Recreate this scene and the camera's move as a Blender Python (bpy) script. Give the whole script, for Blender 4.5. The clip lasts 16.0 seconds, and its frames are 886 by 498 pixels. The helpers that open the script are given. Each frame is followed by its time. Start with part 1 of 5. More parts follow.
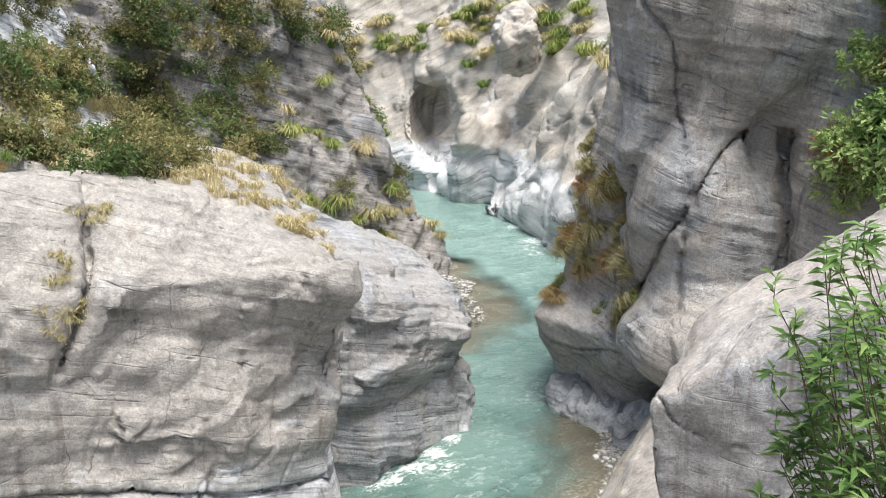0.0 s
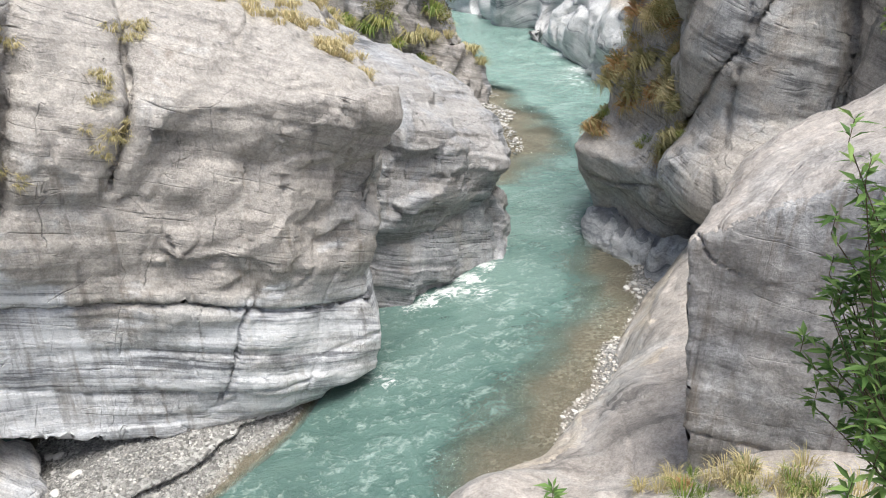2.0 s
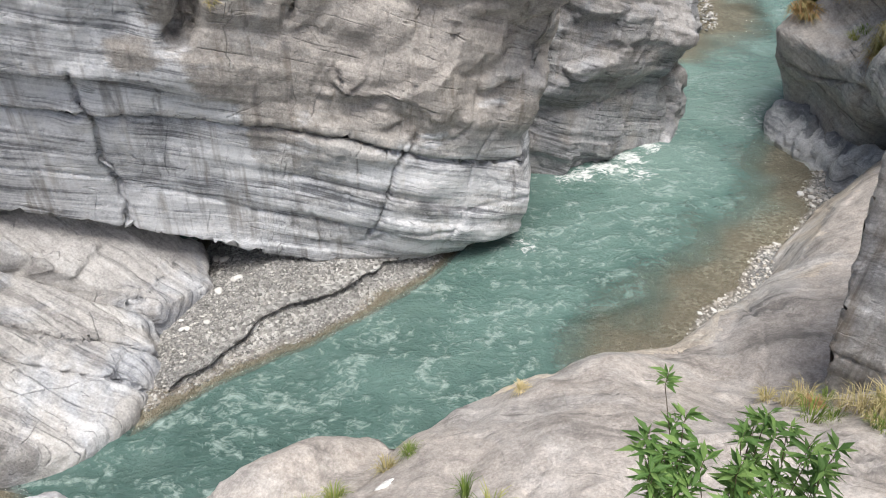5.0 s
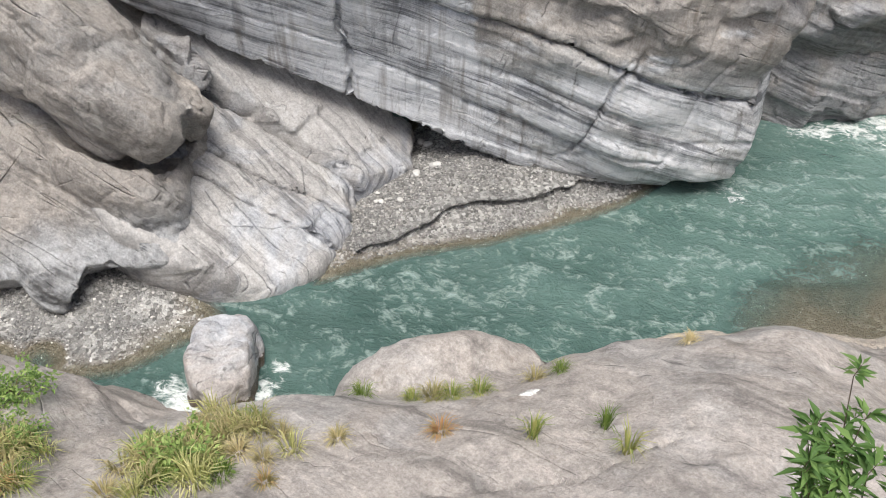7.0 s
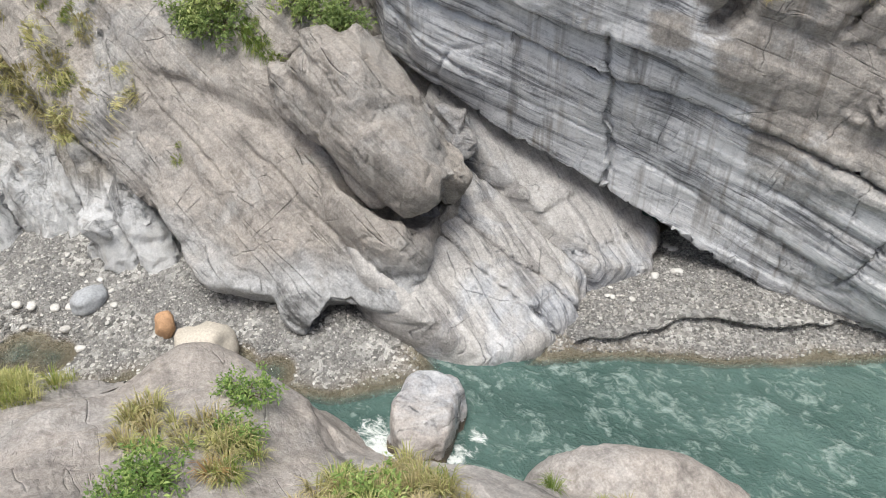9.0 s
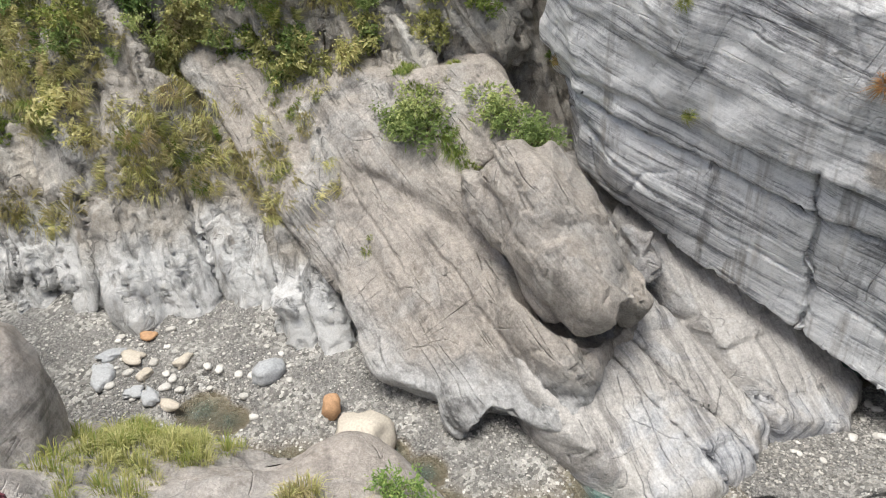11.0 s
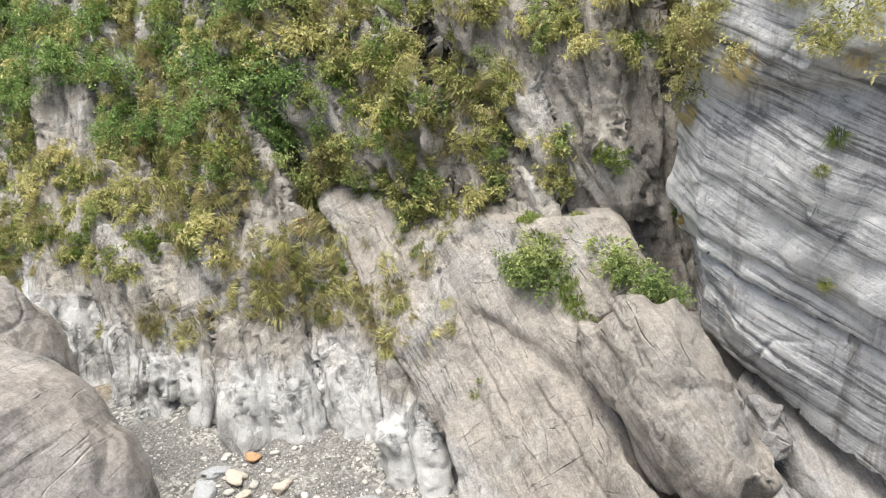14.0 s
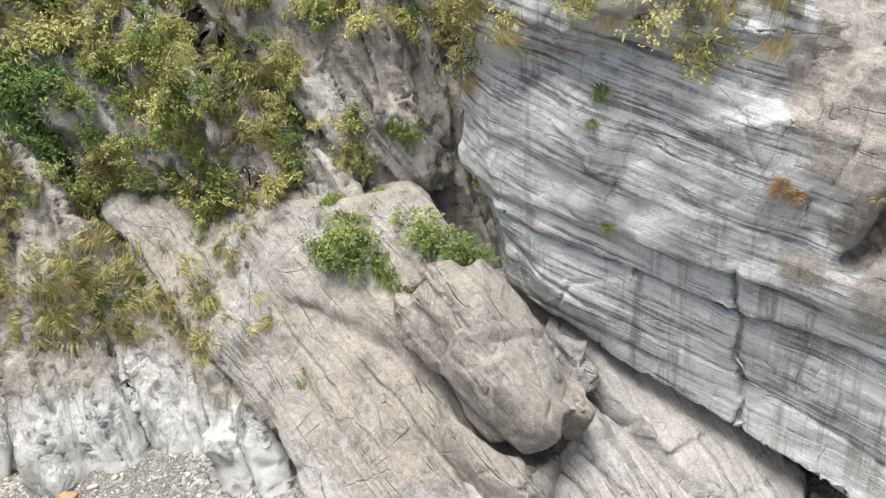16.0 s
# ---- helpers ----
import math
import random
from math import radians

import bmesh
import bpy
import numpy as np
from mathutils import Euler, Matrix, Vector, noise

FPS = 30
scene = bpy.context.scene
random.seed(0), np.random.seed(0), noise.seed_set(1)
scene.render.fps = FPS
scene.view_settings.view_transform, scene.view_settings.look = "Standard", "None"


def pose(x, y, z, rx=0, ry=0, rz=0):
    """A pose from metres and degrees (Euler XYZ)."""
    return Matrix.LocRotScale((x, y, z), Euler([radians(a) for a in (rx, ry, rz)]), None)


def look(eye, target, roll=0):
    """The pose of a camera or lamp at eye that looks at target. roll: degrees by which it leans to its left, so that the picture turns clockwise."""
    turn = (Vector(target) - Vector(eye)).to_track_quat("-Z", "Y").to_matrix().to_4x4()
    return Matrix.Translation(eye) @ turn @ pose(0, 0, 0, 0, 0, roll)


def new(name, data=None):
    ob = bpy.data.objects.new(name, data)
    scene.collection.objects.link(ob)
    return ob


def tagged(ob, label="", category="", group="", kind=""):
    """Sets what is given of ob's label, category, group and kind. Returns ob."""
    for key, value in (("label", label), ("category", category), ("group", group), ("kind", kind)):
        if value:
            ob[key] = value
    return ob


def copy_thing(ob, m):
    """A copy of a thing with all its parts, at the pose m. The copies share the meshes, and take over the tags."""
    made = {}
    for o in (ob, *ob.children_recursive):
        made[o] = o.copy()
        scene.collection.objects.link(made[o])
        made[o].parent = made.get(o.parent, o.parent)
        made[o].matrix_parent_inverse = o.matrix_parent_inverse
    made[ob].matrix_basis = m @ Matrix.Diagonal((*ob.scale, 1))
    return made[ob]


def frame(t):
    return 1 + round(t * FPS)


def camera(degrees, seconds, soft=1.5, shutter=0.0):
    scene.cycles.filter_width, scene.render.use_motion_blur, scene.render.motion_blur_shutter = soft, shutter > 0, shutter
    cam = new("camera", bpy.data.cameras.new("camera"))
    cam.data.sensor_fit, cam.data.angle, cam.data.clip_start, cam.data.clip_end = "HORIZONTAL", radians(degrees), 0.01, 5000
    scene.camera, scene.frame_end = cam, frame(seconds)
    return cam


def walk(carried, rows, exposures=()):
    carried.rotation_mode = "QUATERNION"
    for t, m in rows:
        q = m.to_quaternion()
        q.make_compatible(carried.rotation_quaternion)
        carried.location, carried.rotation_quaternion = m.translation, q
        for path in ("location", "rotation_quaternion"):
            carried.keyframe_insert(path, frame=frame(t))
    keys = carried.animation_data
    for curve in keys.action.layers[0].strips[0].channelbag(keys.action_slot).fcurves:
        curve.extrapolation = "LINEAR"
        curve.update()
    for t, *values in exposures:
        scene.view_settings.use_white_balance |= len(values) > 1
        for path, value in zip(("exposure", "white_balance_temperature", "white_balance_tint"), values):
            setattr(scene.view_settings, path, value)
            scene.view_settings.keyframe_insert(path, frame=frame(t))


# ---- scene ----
import functools

cam = camera(62.4, 16.0, 1.1)
walk(cam, [
    (0.0, pose(0.17, -0.02, 14.96, 77.39, 0.37, -1.28)),
    (0.5, pose(0.15, 0.01, 14.97, 72.78, 1.03, -0.82)),
    (1.0, pose(0.13, 0.03, 14.98, 69.88, 0.59, 0.33)),
    (1.5, pose(0.10, 0.06, 14.98, 66.90, 0.28, 1.31)),
    (2.0, pose(0.08, 0.07, 14.96, 64.02, -0.29, 1.94)),
    (2.5, pose(0.07, 0.07, 14.94, 61.89, -0.88, 3.23)),
    (3.0, pose(0.03, 0.07, 14.92, 59.52, -1.67, 5.79)),
    (5.5, pose(0.17, 0.13, 14.84, 51.55, -2.08, 20.71)),
    (6.0, pose(0.17, 0.13, 14.83, 49.47, -2.43, 25.45)),
    (6.5, pose(0.16, 0.13, 14.83, 47.40, -2.56, 30.73)),
    (7.0, pose(0.15, 0.13, 14.82, 45.47, -2.26, 36.39)),
    (7.5, pose(0.15, 0.12, 14.82, 44.13, -1.48, 41.81)),
    (8.0, pose(0.15, 0.12, 14.83, 44.84, -0.61, 46.98)),
    (8.5, pose(0.15, 0.11, 14.84, 48.47, -0.02, 52.84)),
    (8.7, pose(0.13, 0.10, 14.82, 49.91, 0.10, 55.04)),
    (10.8, pose(-0.175, 0.063, 15.069, 58.33, 1.50, 69.97)),
    (11.0, pose(-0.195, 0.023, 15.079, 59.58, 1.66, 72.50)),
    (11.5, pose(-0.184, -0.005, 15.065, 62.66, 0.46, 77.79)),
    (12.0, pose(-0.201, -0.050, 15.042, 64.82, -0.63, 80.18)),
    (12.5, pose(-0.172, -0.033, 15.086, 66.63, -0.46, 82.70)),
    (13.0, pose(-0.14, -0.05, 15.09, 69.12, -0.33, 86.34)),
    (13.5, pose(-0.19, -0.05, 15.08, 70.93, -0.23, 87.03)),
    (14.0, pose(-0.21, -0.07, 15.08, 71.05, 0.78, 82.49)),
    (14.5, pose(-0.20, -0.06, 15.06, 69.74, 1.69, 77.97)),
    (15.0, pose(-0.18, -0.05, 15.06, 69.52, 1.71, 75.39)),
    (15.5, pose(-0.18, -0.06, 15.07, 70.58, 2.12, 71.27)),
    (16.0, pose(-0.19, -0.04, 15.09, 68.91, 3.20, 65.83)),
], exposures=[(0, 0.98, 6400, 7), (3, 0.82, 6400, 8), (5.5, 0.63, 6450, 9), (7, 0.5, 6450, 9), (8.5, 0.46, 6450, 8), (11, 0.52, 6600, 7), (13, 0.76, 6700, 7), (16, 0.78, 6620, 6)])
# ---------------------------------------------------------------- light
world = bpy.data.worlds.new("world")
scene.world = world
world.use_nodes = True
wn = world.node_tree
sky = wn.nodes.new("ShaderNodeTexSky")
sky.sky_type = "NISHITA"
sky.sun_disc = False
sky.sun_elevation = radians(70)
sky.sun_rotation = radians(151)
sky.air_density, sky.dust_density, sky.ozone_density = 1.0, 4.0, 1.0
wn.links.new(sky.outputs[0], wn.nodes["Background"].inputs[0])
wn.nodes["Background"].inputs[1].default_value = 0.09
sun = new("sun", bpy.data.lights.new("sun", "SUN"))
sun.data.energy, sun.data.angle, sun.data.color = 2.9, radians(34), (1.0, 0.975, 0.94)
sun.matrix_world = look((5, -3, 42), (0, 6, 0))
scene.view_settings.exposure = 0.75


# ---------------------------------------------------------------- noise and solids
_rng = np.random.RandomState(7)
_TAB = _rng.rand(64, 64, 64).astype(np.float32)


def vnoise(p):
    """Smooth noise, -1 to 1, at the points p (n, 3)."""
    i = np.floor(p).astype(np.int64)
    f = (p - i).astype(np.float32)
    f = f * f * f * (f * (f * 6 - 15) + 10)
    i &= 63
    j = (i + 1) & 63
    x0, y0, z0, x1, y1, z1 = i[:, 0], i[:, 1], i[:, 2], j[:, 0], j[:, 1], j[:, 2]
    fx, fy, fz = f[:, 0], f[:, 1], f[:, 2]
    a = _TAB[x0, y0, z0] * (1 - fx) + _TAB[x1, y0, z0] * fx
    b = _TAB[x0, y1, z0] * (1 - fx) + _TAB[x1, y1, z0] * fx
    c = _TAB[x0, y0, z1] * (1 - fx) + _TAB[x1, y0, z1] * fx
    d = _TAB[x0, y1, z1] * (1 - fx) + _TAB[x1, y1, z1] * fx
    return ((a * (1 - fy) + b * fy) * (1 - fz) + (c * (1 - fy) + d * fy) * fz) * 2 - 1


def fbm(p, octaves=4, gain=0.5):
    out, amp = np.zeros(len(p), np.float32), 1.0
    for k in range(octaves):
        out += amp * vnoise(p * 2.03 ** k + 17.3 * k)
        amp *= gain
    return out


def smax(a, b, k=0.4):
    h = np.clip(0.5 + 0.5 * (a - b) / k, 0, 1)
    return b * (1 - h) + a * h + k * h * (1 - h)


def smin(a, b, k=0.4):
    return -smax(-a, -b, k)


def ramp(x, *pts):
    """Piecewise linear: pairs x0, y0, x1, y1 ..."""
    return np.interp(x, pts[0::2], pts[1::2])


def sd_poly(p, pts):
    """Signed distance in plan to a polygon."""
    v = np.array(pts, float)
    x, y = p[:, 0], p[:, 1]
    best, inside = np.full(len(p), 1e9), np.zeros(len(p), bool)
    for (ax, ay), (bx, by) in zip(v, np.roll(v, -1, 0)):
        ex, ey = bx - ax, by - ay
        t = np.clip(((x - ax) * ex + (y - ay) * ey) / (ex * ex + ey * ey), 0, 1)
        best = np.minimum(best, (x - ax - t * ex) ** 2 + (y - ay - t * ey) ** 2)
        if ay != by:
            inside ^= ((ay > y) != (by > y)) & (x < (y - ay) * ex / ey + ax)
    return np.where(inside, -1, 1) * np.sqrt(best)


def plane(p, at, n):
    n = np.array(n, float)
    return (p - np.array(at, float)) @ (n / np.linalg.norm(n))


def ball(p, at, r):
    q = (p - np.array(at, float)) / np.array(r, float)
    l = np.linalg.norm(q, axis=1)
    return (l - 1) * min(r) * np.clip(l, 0.6, 1.6)


def turned(p, at, deg, tilt=0.0):
    """Points in a frame at `at`, turned about z by deg, then tipped about its y axis by tilt."""
    q = p - np.array(at, float)
    c, s = math.cos(radians(deg)), math.sin(radians(deg))
    q = np.stack([q[:, 0] * c + q[:, 1] * s, -q[:, 0] * s + q[:, 1] * c, q[:, 2]], 1)
    c, s = math.cos(radians(tilt)), math.sin(radians(tilt))
    return np.stack([q[:, 0] * c - q[:, 2] * s, q[:, 1], q[:, 0] * s + q[:, 2] * c], 1)


BED = np.array([0.20, 0.16, 0.966])


def strata(p, thick=0.5, depth=0.12, n=BED, along=0.12):
    """Ledges: layers across n, each standing proud by its own amount."""
    n = np.array(n, float)
    n = n / np.linalg.norm(n)
    w = p @ n
    q = p - w[:, None] * n
    warp = fbm(q * 0.25 + 3.1, 2) * thick * 0.8
    w = (w + warp) / thick
    return depth * (vnoise(np.stack([q[:, 0] * along, q[:, 1] * along, w], 1) + 5.5 + q[:, 2:3] * along)
                    + 0.5 * vnoise(np.stack([q[:, 0] * along * 2, q[:, 1] * along * 2, w * 2.7], 1) + 9.5))


def facets(p, scale, depth, tilt=0.9, seed=0):
    """Broken rock: cells, each with its own tilted plane, that meet in edges and steps."""
    q = p * scale + seed * 7.7
    base = np.floor(q).astype(np.int64)
    f1, f2 = np.full(len(q), 9.0), np.full(len(q), 9.0)
    v1, v2 = np.zeros(len(q)), np.zeros(len(q))
    rnd = lambda c, k: _TAB[(c[:, 0] + 5 * k) & 63, (c[:, 1] + 11 * k) & 63, (c[:, 2] + 17 * k) & 63].astype(float)
    for o in range(27):
        c = base + np.array((o % 3 - 1, o // 3 % 3 - 1, o // 9 - 1))
        away = q - c - np.stack([rnd(c, 1), rnd(c, 2), rnd(c, 3)], 1)
        d = (away ** 2).sum(1)
        val = rnd(c, 4) - 0.5 + tilt * (away * (np.stack([rnd(c, 5), rnd(c, 6), rnd(c, 7)], 1) - 0.5)).sum(1)
        near = d < f1
        second = ~near & (d < f2)
        f2, v2 = np.where(near, f1, np.where(second, d, f2)), np.where(near, v1, np.where(second, val, v2))
        f1, v1 = np.where(near, d, f1), np.where(near, val, v1)
    w = np.clip((np.sqrt(f2) - np.sqrt(f1)) / 0.12, 0, 1)
    w = 0.5 + 0.5 * w * w * (3 - 2 * w)
    return depth * (v1 * w + v2 * (1 - w))


def beds(p, thick=0.45, depth=0.12, n=BED, seed=0):
    """Crisp layers across n: each stands proud or back by its own amount, with sharp ledges between."""
    n = np.array(n, float)
    n = n / np.linalg.norm(n)
    w = (p @ n + 0.10 * fbm(p * 0.35 + seed, 2)) / thick + 0.35 * vnoise(p * 0.12 + seed)
    k = np.floor(w)
    f = np.clip((w - k) / 0.16, 0, 1)
    f = f * f * (3 - 2 * f)
    q = (p - (p @ n)[:, None] * n) * 0.16
    off = lambda i: vnoise(np.stack([q[:, 0] + i * 7.31 + seed, q[:, 1] + i * 3.17, q[:, 2] + i * 1.93], 1))
    return depth * (off(k - 1) * (1 - f) + off(k) * f)


def cracks(p, scale, width, depth):
    """Narrow grooves along the zero lines of a stretched noise."""
    v = np.abs(fbm(p * np.array(scale), 2))
    return depth * np.exp(-(v / width) ** 2)


def groove(p, a, b, into, width, depth, zlo, zhi):
    """An open joint through a and b that runs into the rock."""
    a, b = np.array(a, float), np.array(b, float)
    n = np.cross(b - a, np.array(into, float))
    d = plane(p, a, n) + 0.12 * vnoise(p * 0.9 + a) + 0.04 * vnoise(p * 3.1)
    return depth * np.exp(-(d / width) ** 2) * ramp(p[:, 2], zlo - 0.4, 0, zlo, 1, zhi, 1, zhi + 0.4, 0)


def ribs(p, scale=0.7, depth=0.5, lean=-0.18):
    """Upright pillars that follow the slope of the cliff."""
    q = np.stack([(p[:, 0] + 0.5 * p[:, 2]) * scale * 0.6, (p[:, 1] - lean * p[:, 2]) * scale, p[:, 2] * scale * 0.14], 1)
    return depth * (0.6 * fbm(q, 2) - 1.4 * np.sqrt(np.abs(vnoise(q * 1.3 + 4)) + 0.01) + 0.8)


# ---------------------------------------------------------------- surface nets
def solid(name, shape, detail, lo, hi, h, levels, material, smooth_steps=1):
    """A closed rock: the zero surface of shape() in the box lo..hi, split and drawn on to shape() + detail()."""
    lo, hi = np.array(lo, float), np.array(hi, float)
    n = np.ceil((hi - lo) / h).astype(int) + 1
    ax = [lo[k] + h * np.arange(n[k]) for k in range(3)]
    g = np.stack(np.meshgrid(*ax, indexing="ij"), -1).reshape(-1, 3)
    full = lambda q: shape(q) + detail(q)
    F = np.concatenate([shape(c) for c in np.array_split(g, max(1, len(g) // 400000))]).reshape(n)
    F = F.astype(np.float32)
    for k in range(3):
        s = [slice(None)] * 3
        for e in (0, -1):
            s[k] = e
            F[tuple(s)] = np.maximum(F[tuple(s)], 0.02)
    neg = F < 0
    c = n - 1
    mixed = np.zeros(c, bool)
    first = neg[:-1, :-1, :-1]
    corners = [(i, j, k) for i in (0, 1) for j in (0, 1) for k in (0, 1)]
    cut = lambda A, o: A[o[0]:o[0] + c[0], o[1]:o[1] + c[1], o[2]:o[2] + c[2]]
    for o in corners[1:]:
        mixed |= cut(neg, o) != first
    cells = np.argwhere(mixed)
    index = np.full(c, -1, np.int64)
    index[mixed] = np.arange(len(cells))
    acc, cnt = np.zeros((len(cells), 3)), np.zeros(len(cells))
    for a in corners:
        for k in range(3):
            if a[k]:
                continue
            b = list(a)
            b[k] = 1
            fa, fb = cut(F, a)[mixed], cut(F, b)[mixed]
            on = (fa < 0) != (fb < 0)
            t = np.where(on, fa / np.where(on, fa - fb, 1), 0)
            pos = np.array(a, float)[None] + t[:, None] * (np.array(b) - np.array(a))[None]
            acc += pos * on[:, None]
            cnt += on
    verts = lo + h * (cells + acc / cnt[:, None])
    faces = []
    for k in range(3):
        u, v = (k + 1) % 3, (k + 2) % 3
        s0, s1 = [slice(None)] * 3, [slice(None)] * 3
        s0[k], s1[k] = slice(0, -1), slice(1, None)
        A, B = neg[tuple(s0)], neg[tuple(s1)]
        e = np.argwhere(A != B)
        e = e[(e[:, u] > 0) & (e[:, v] > 0) & (e[:, u] < c[u]) & (e[:, v] < c[v])]
        flip = A[tuple(e.T)]
        def at(du, dv):
            q = e.copy()
            q[:, u] -= du
            q[:, v] -= dv
            return index[tuple(q.T)]
        quad = np.stack([at(1, 1), at(0, 1), at(0, 0), at(1, 0)], 1)
        quad[~flip] = quad[~flip][:, ::-1]
        faces.append(quad)
    quads = np.concatenate(faces)
    fn = lambda q: np.concatenate([full(x) for x in np.array_split(q, max(1, len(q) // 300000))])
    rest_faces = []
    for step in range(levels + 1):
        if step:
            c = verts[quads].mean(1)
            a, b2, c2, d2 = (verts[quads[:, i]] for i in range(4))
            to = np.array((0.0, 2.0, 14.0)) - c
            fnor = np.cross(c2 - a, d2 - b2)
            seen = (fnor * to).sum(1) > -0.1 * np.linalg.norm(fnor, axis=1) * np.linalg.norm(to, axis=1)
            seen &= ((c > lo + 0.4 * h) & (c < hi - 0.4 * h)).all(1)
            rest_faces.append(quads[~seen])
            verts, quads = split(verts, quads[seen])
        fun = fn if step == levels else shape
        nor = normals(verts, np.concatenate([quads, *rest_faces]))
        for _ in range(3 if step == levels else 2):
            d = np.clip(fun(verts), -0.6 * h, 0.6 * h) * 0.8
            inner = ((verts > lo + 0.6 * h) & (verts < hi - 0.6 * h)).all(1)
            verts = verts - nor * (d * inner)[:, None]
    return mesh_object(name, verts, np.concatenate([quads, *rest_faces]), material)


def normals(v, q):
    a, b, c, d = (v[q[:, i]] for i in range(4))
    fn = np.cross(c - a, d - b)
    out = np.zeros_like(v)
    for i in range(4):
        for k in range(3):
            out[:, k] += np.bincount(q[:, i], fn[:, k], len(v))
    return out / np.maximum(np.linalg.norm(out, axis=1, keepdims=True), 1e-9)


def split(v, q):
    e = np.sort(np.concatenate([q[:, [i, (i + 1) % 4]] for i in range(4)]), 1)
    key = e[:, 0] * len(v) + e[:, 1]
    uniq, inv = np.unique(key, return_inverse=True)
    mid = (v[uniq // len(v)] + v[uniq % len(v)]) / 2
    cen = v[q].mean(1)
    m = (len(v) + inv).reshape(4, -1).T
    cc = len(v) + len(uniq) + np.arange(len(q))
    quads = np.concatenate([np.stack([q[:, i], m[:, i], cc, m[:, i - 1]], 1) for i in range(4)])
    return np.concatenate([v, mid, cen]), quads


def mesh_object(name, verts, faces, material, smooth=True, parent=None):
    faces = np.asarray(faces)
    me = bpy.data.meshes.new(name)
    k = faces.shape[1]
    me.vertices.add(len(verts))
    me.vertices.foreach_set("co", np.asarray(verts, np.float32).ravel())
    me.loops.add(faces.size)
    me.loops.foreach_set("vertex_index", faces.ravel().astype(np.int32))
    me.polygons.add(len(faces))
    me.polygons.foreach_set("loop_start", (np.arange(len(faces)) * k).astype(np.int32))
    me.polygons.foreach_set("use_smooth", np.full(len(faces), smooth))
    me.update(calc_edges=True)
    me.validate()
    if material:
        me.materials.append(material)
    ob = new(name, me)
    ob.parent = parent
    return ob


# ---------------------------------------------------------------- materials
class Nodes:
    def __init__(self, name):
        self.mat = bpy.data.materials.new(name)
        self.mat.use_nodes = True
        self.t = self.mat.node_tree
        self.b = self.t.nodes["Principled BSDF"]
        self.co = self.t.nodes.new("ShaderNodeTexCoord").outputs["Object"]

    def add(self, kind, **ins):
        n = self.t.nodes.new("ShaderNode" + kind)
        for key, val in ins.items():
            sock = n.inputs[int(key[1:])] if key[0] == "i" and key[1:].isdigit() else n.inputs[key]
            self.put(sock, val)
        return n

    def put(self, sock, val):
        if hasattr(val, "is_output"):
            self.t.links.new(val, sock)
        else:
            sock.default_value = val

    def noise(self, scale, detail=4.0, stretch=(1, 1, 1), turn=(0, 0, 0), rough=0.55, warp=0.0, src=None):
        m = self.add("Mapping", i0=src or self.co)
        m.vector_type = "TEXTURE"
        m.inputs["Rotation"].default_value = turn
        m.inputs["Scale"].default_value = [1 / s for s in stretch]
        n = self.add("TexNoise", Vector=m.outputs[0], Scale=scale, Detail=detail, Roughness=rough, Distortion=warp)
        return n.outputs[0]

    def curve(self, fac, *stops):
        r = self.add("ValToRGB", i0=fac)
        el = r.color_ramp.elements
        while len(el) < len(stops):
            el.new(0.5)
        for e, (pos, col) in zip(el, stops):
            e.position = pos
            e.color = (*col, 1) if isinstance(col, tuple) else (col, col, col, 1)
        return r.outputs[0]

    def mix(self, fac, a, b, how="MIX"):
        n = self.t.nodes.new("ShaderNodeMix")
        n.data_type, n.blend_type = "RGBA", how
        for sock, val in ((n.inputs[0], fac), (n.inputs[6], a), (n.inputs[7], b)):
            if isinstance(val, tuple) and len(val) == 3:
                val = (*val, 1)
            self.put(sock, val)
        return n.outputs[2]

    def math(self, op, a, b=0.0, clamp=False):
        n = self.t.nodes.new("ShaderNodeMath")
        n.operation, n.use_clamp = op, clamp
        self.put(n.inputs[0], a)
        self.put(n.inputs[1], b)
        return n.outputs[0]

    def bump(self, height, strength=0.5, distance=0.05, normal=None):
        n = self.add("Bump", Height=height, Strength=strength, Distance=distance)
        if normal:
            self.put(n.inputs["Normal"], normal)
        return n.outputs[0]

    def axis(self, k):
        return self.add("SeparateXYZ", i0=self.co).outputs[k]

    def done(self, color, rough=0.7, normal=None, spec=0.3):
        self.put(self.b.inputs["Base Color"], color if hasattr(color, "is_output") else (*color, 1))
        self.put(self.b.inputs["Roughness"], rough)
        self.b.inputs["Specular IOR Level"].default_value = spec
        if normal:
            self.put(self.b.inputs["Normal"], normal)
        return self.mat


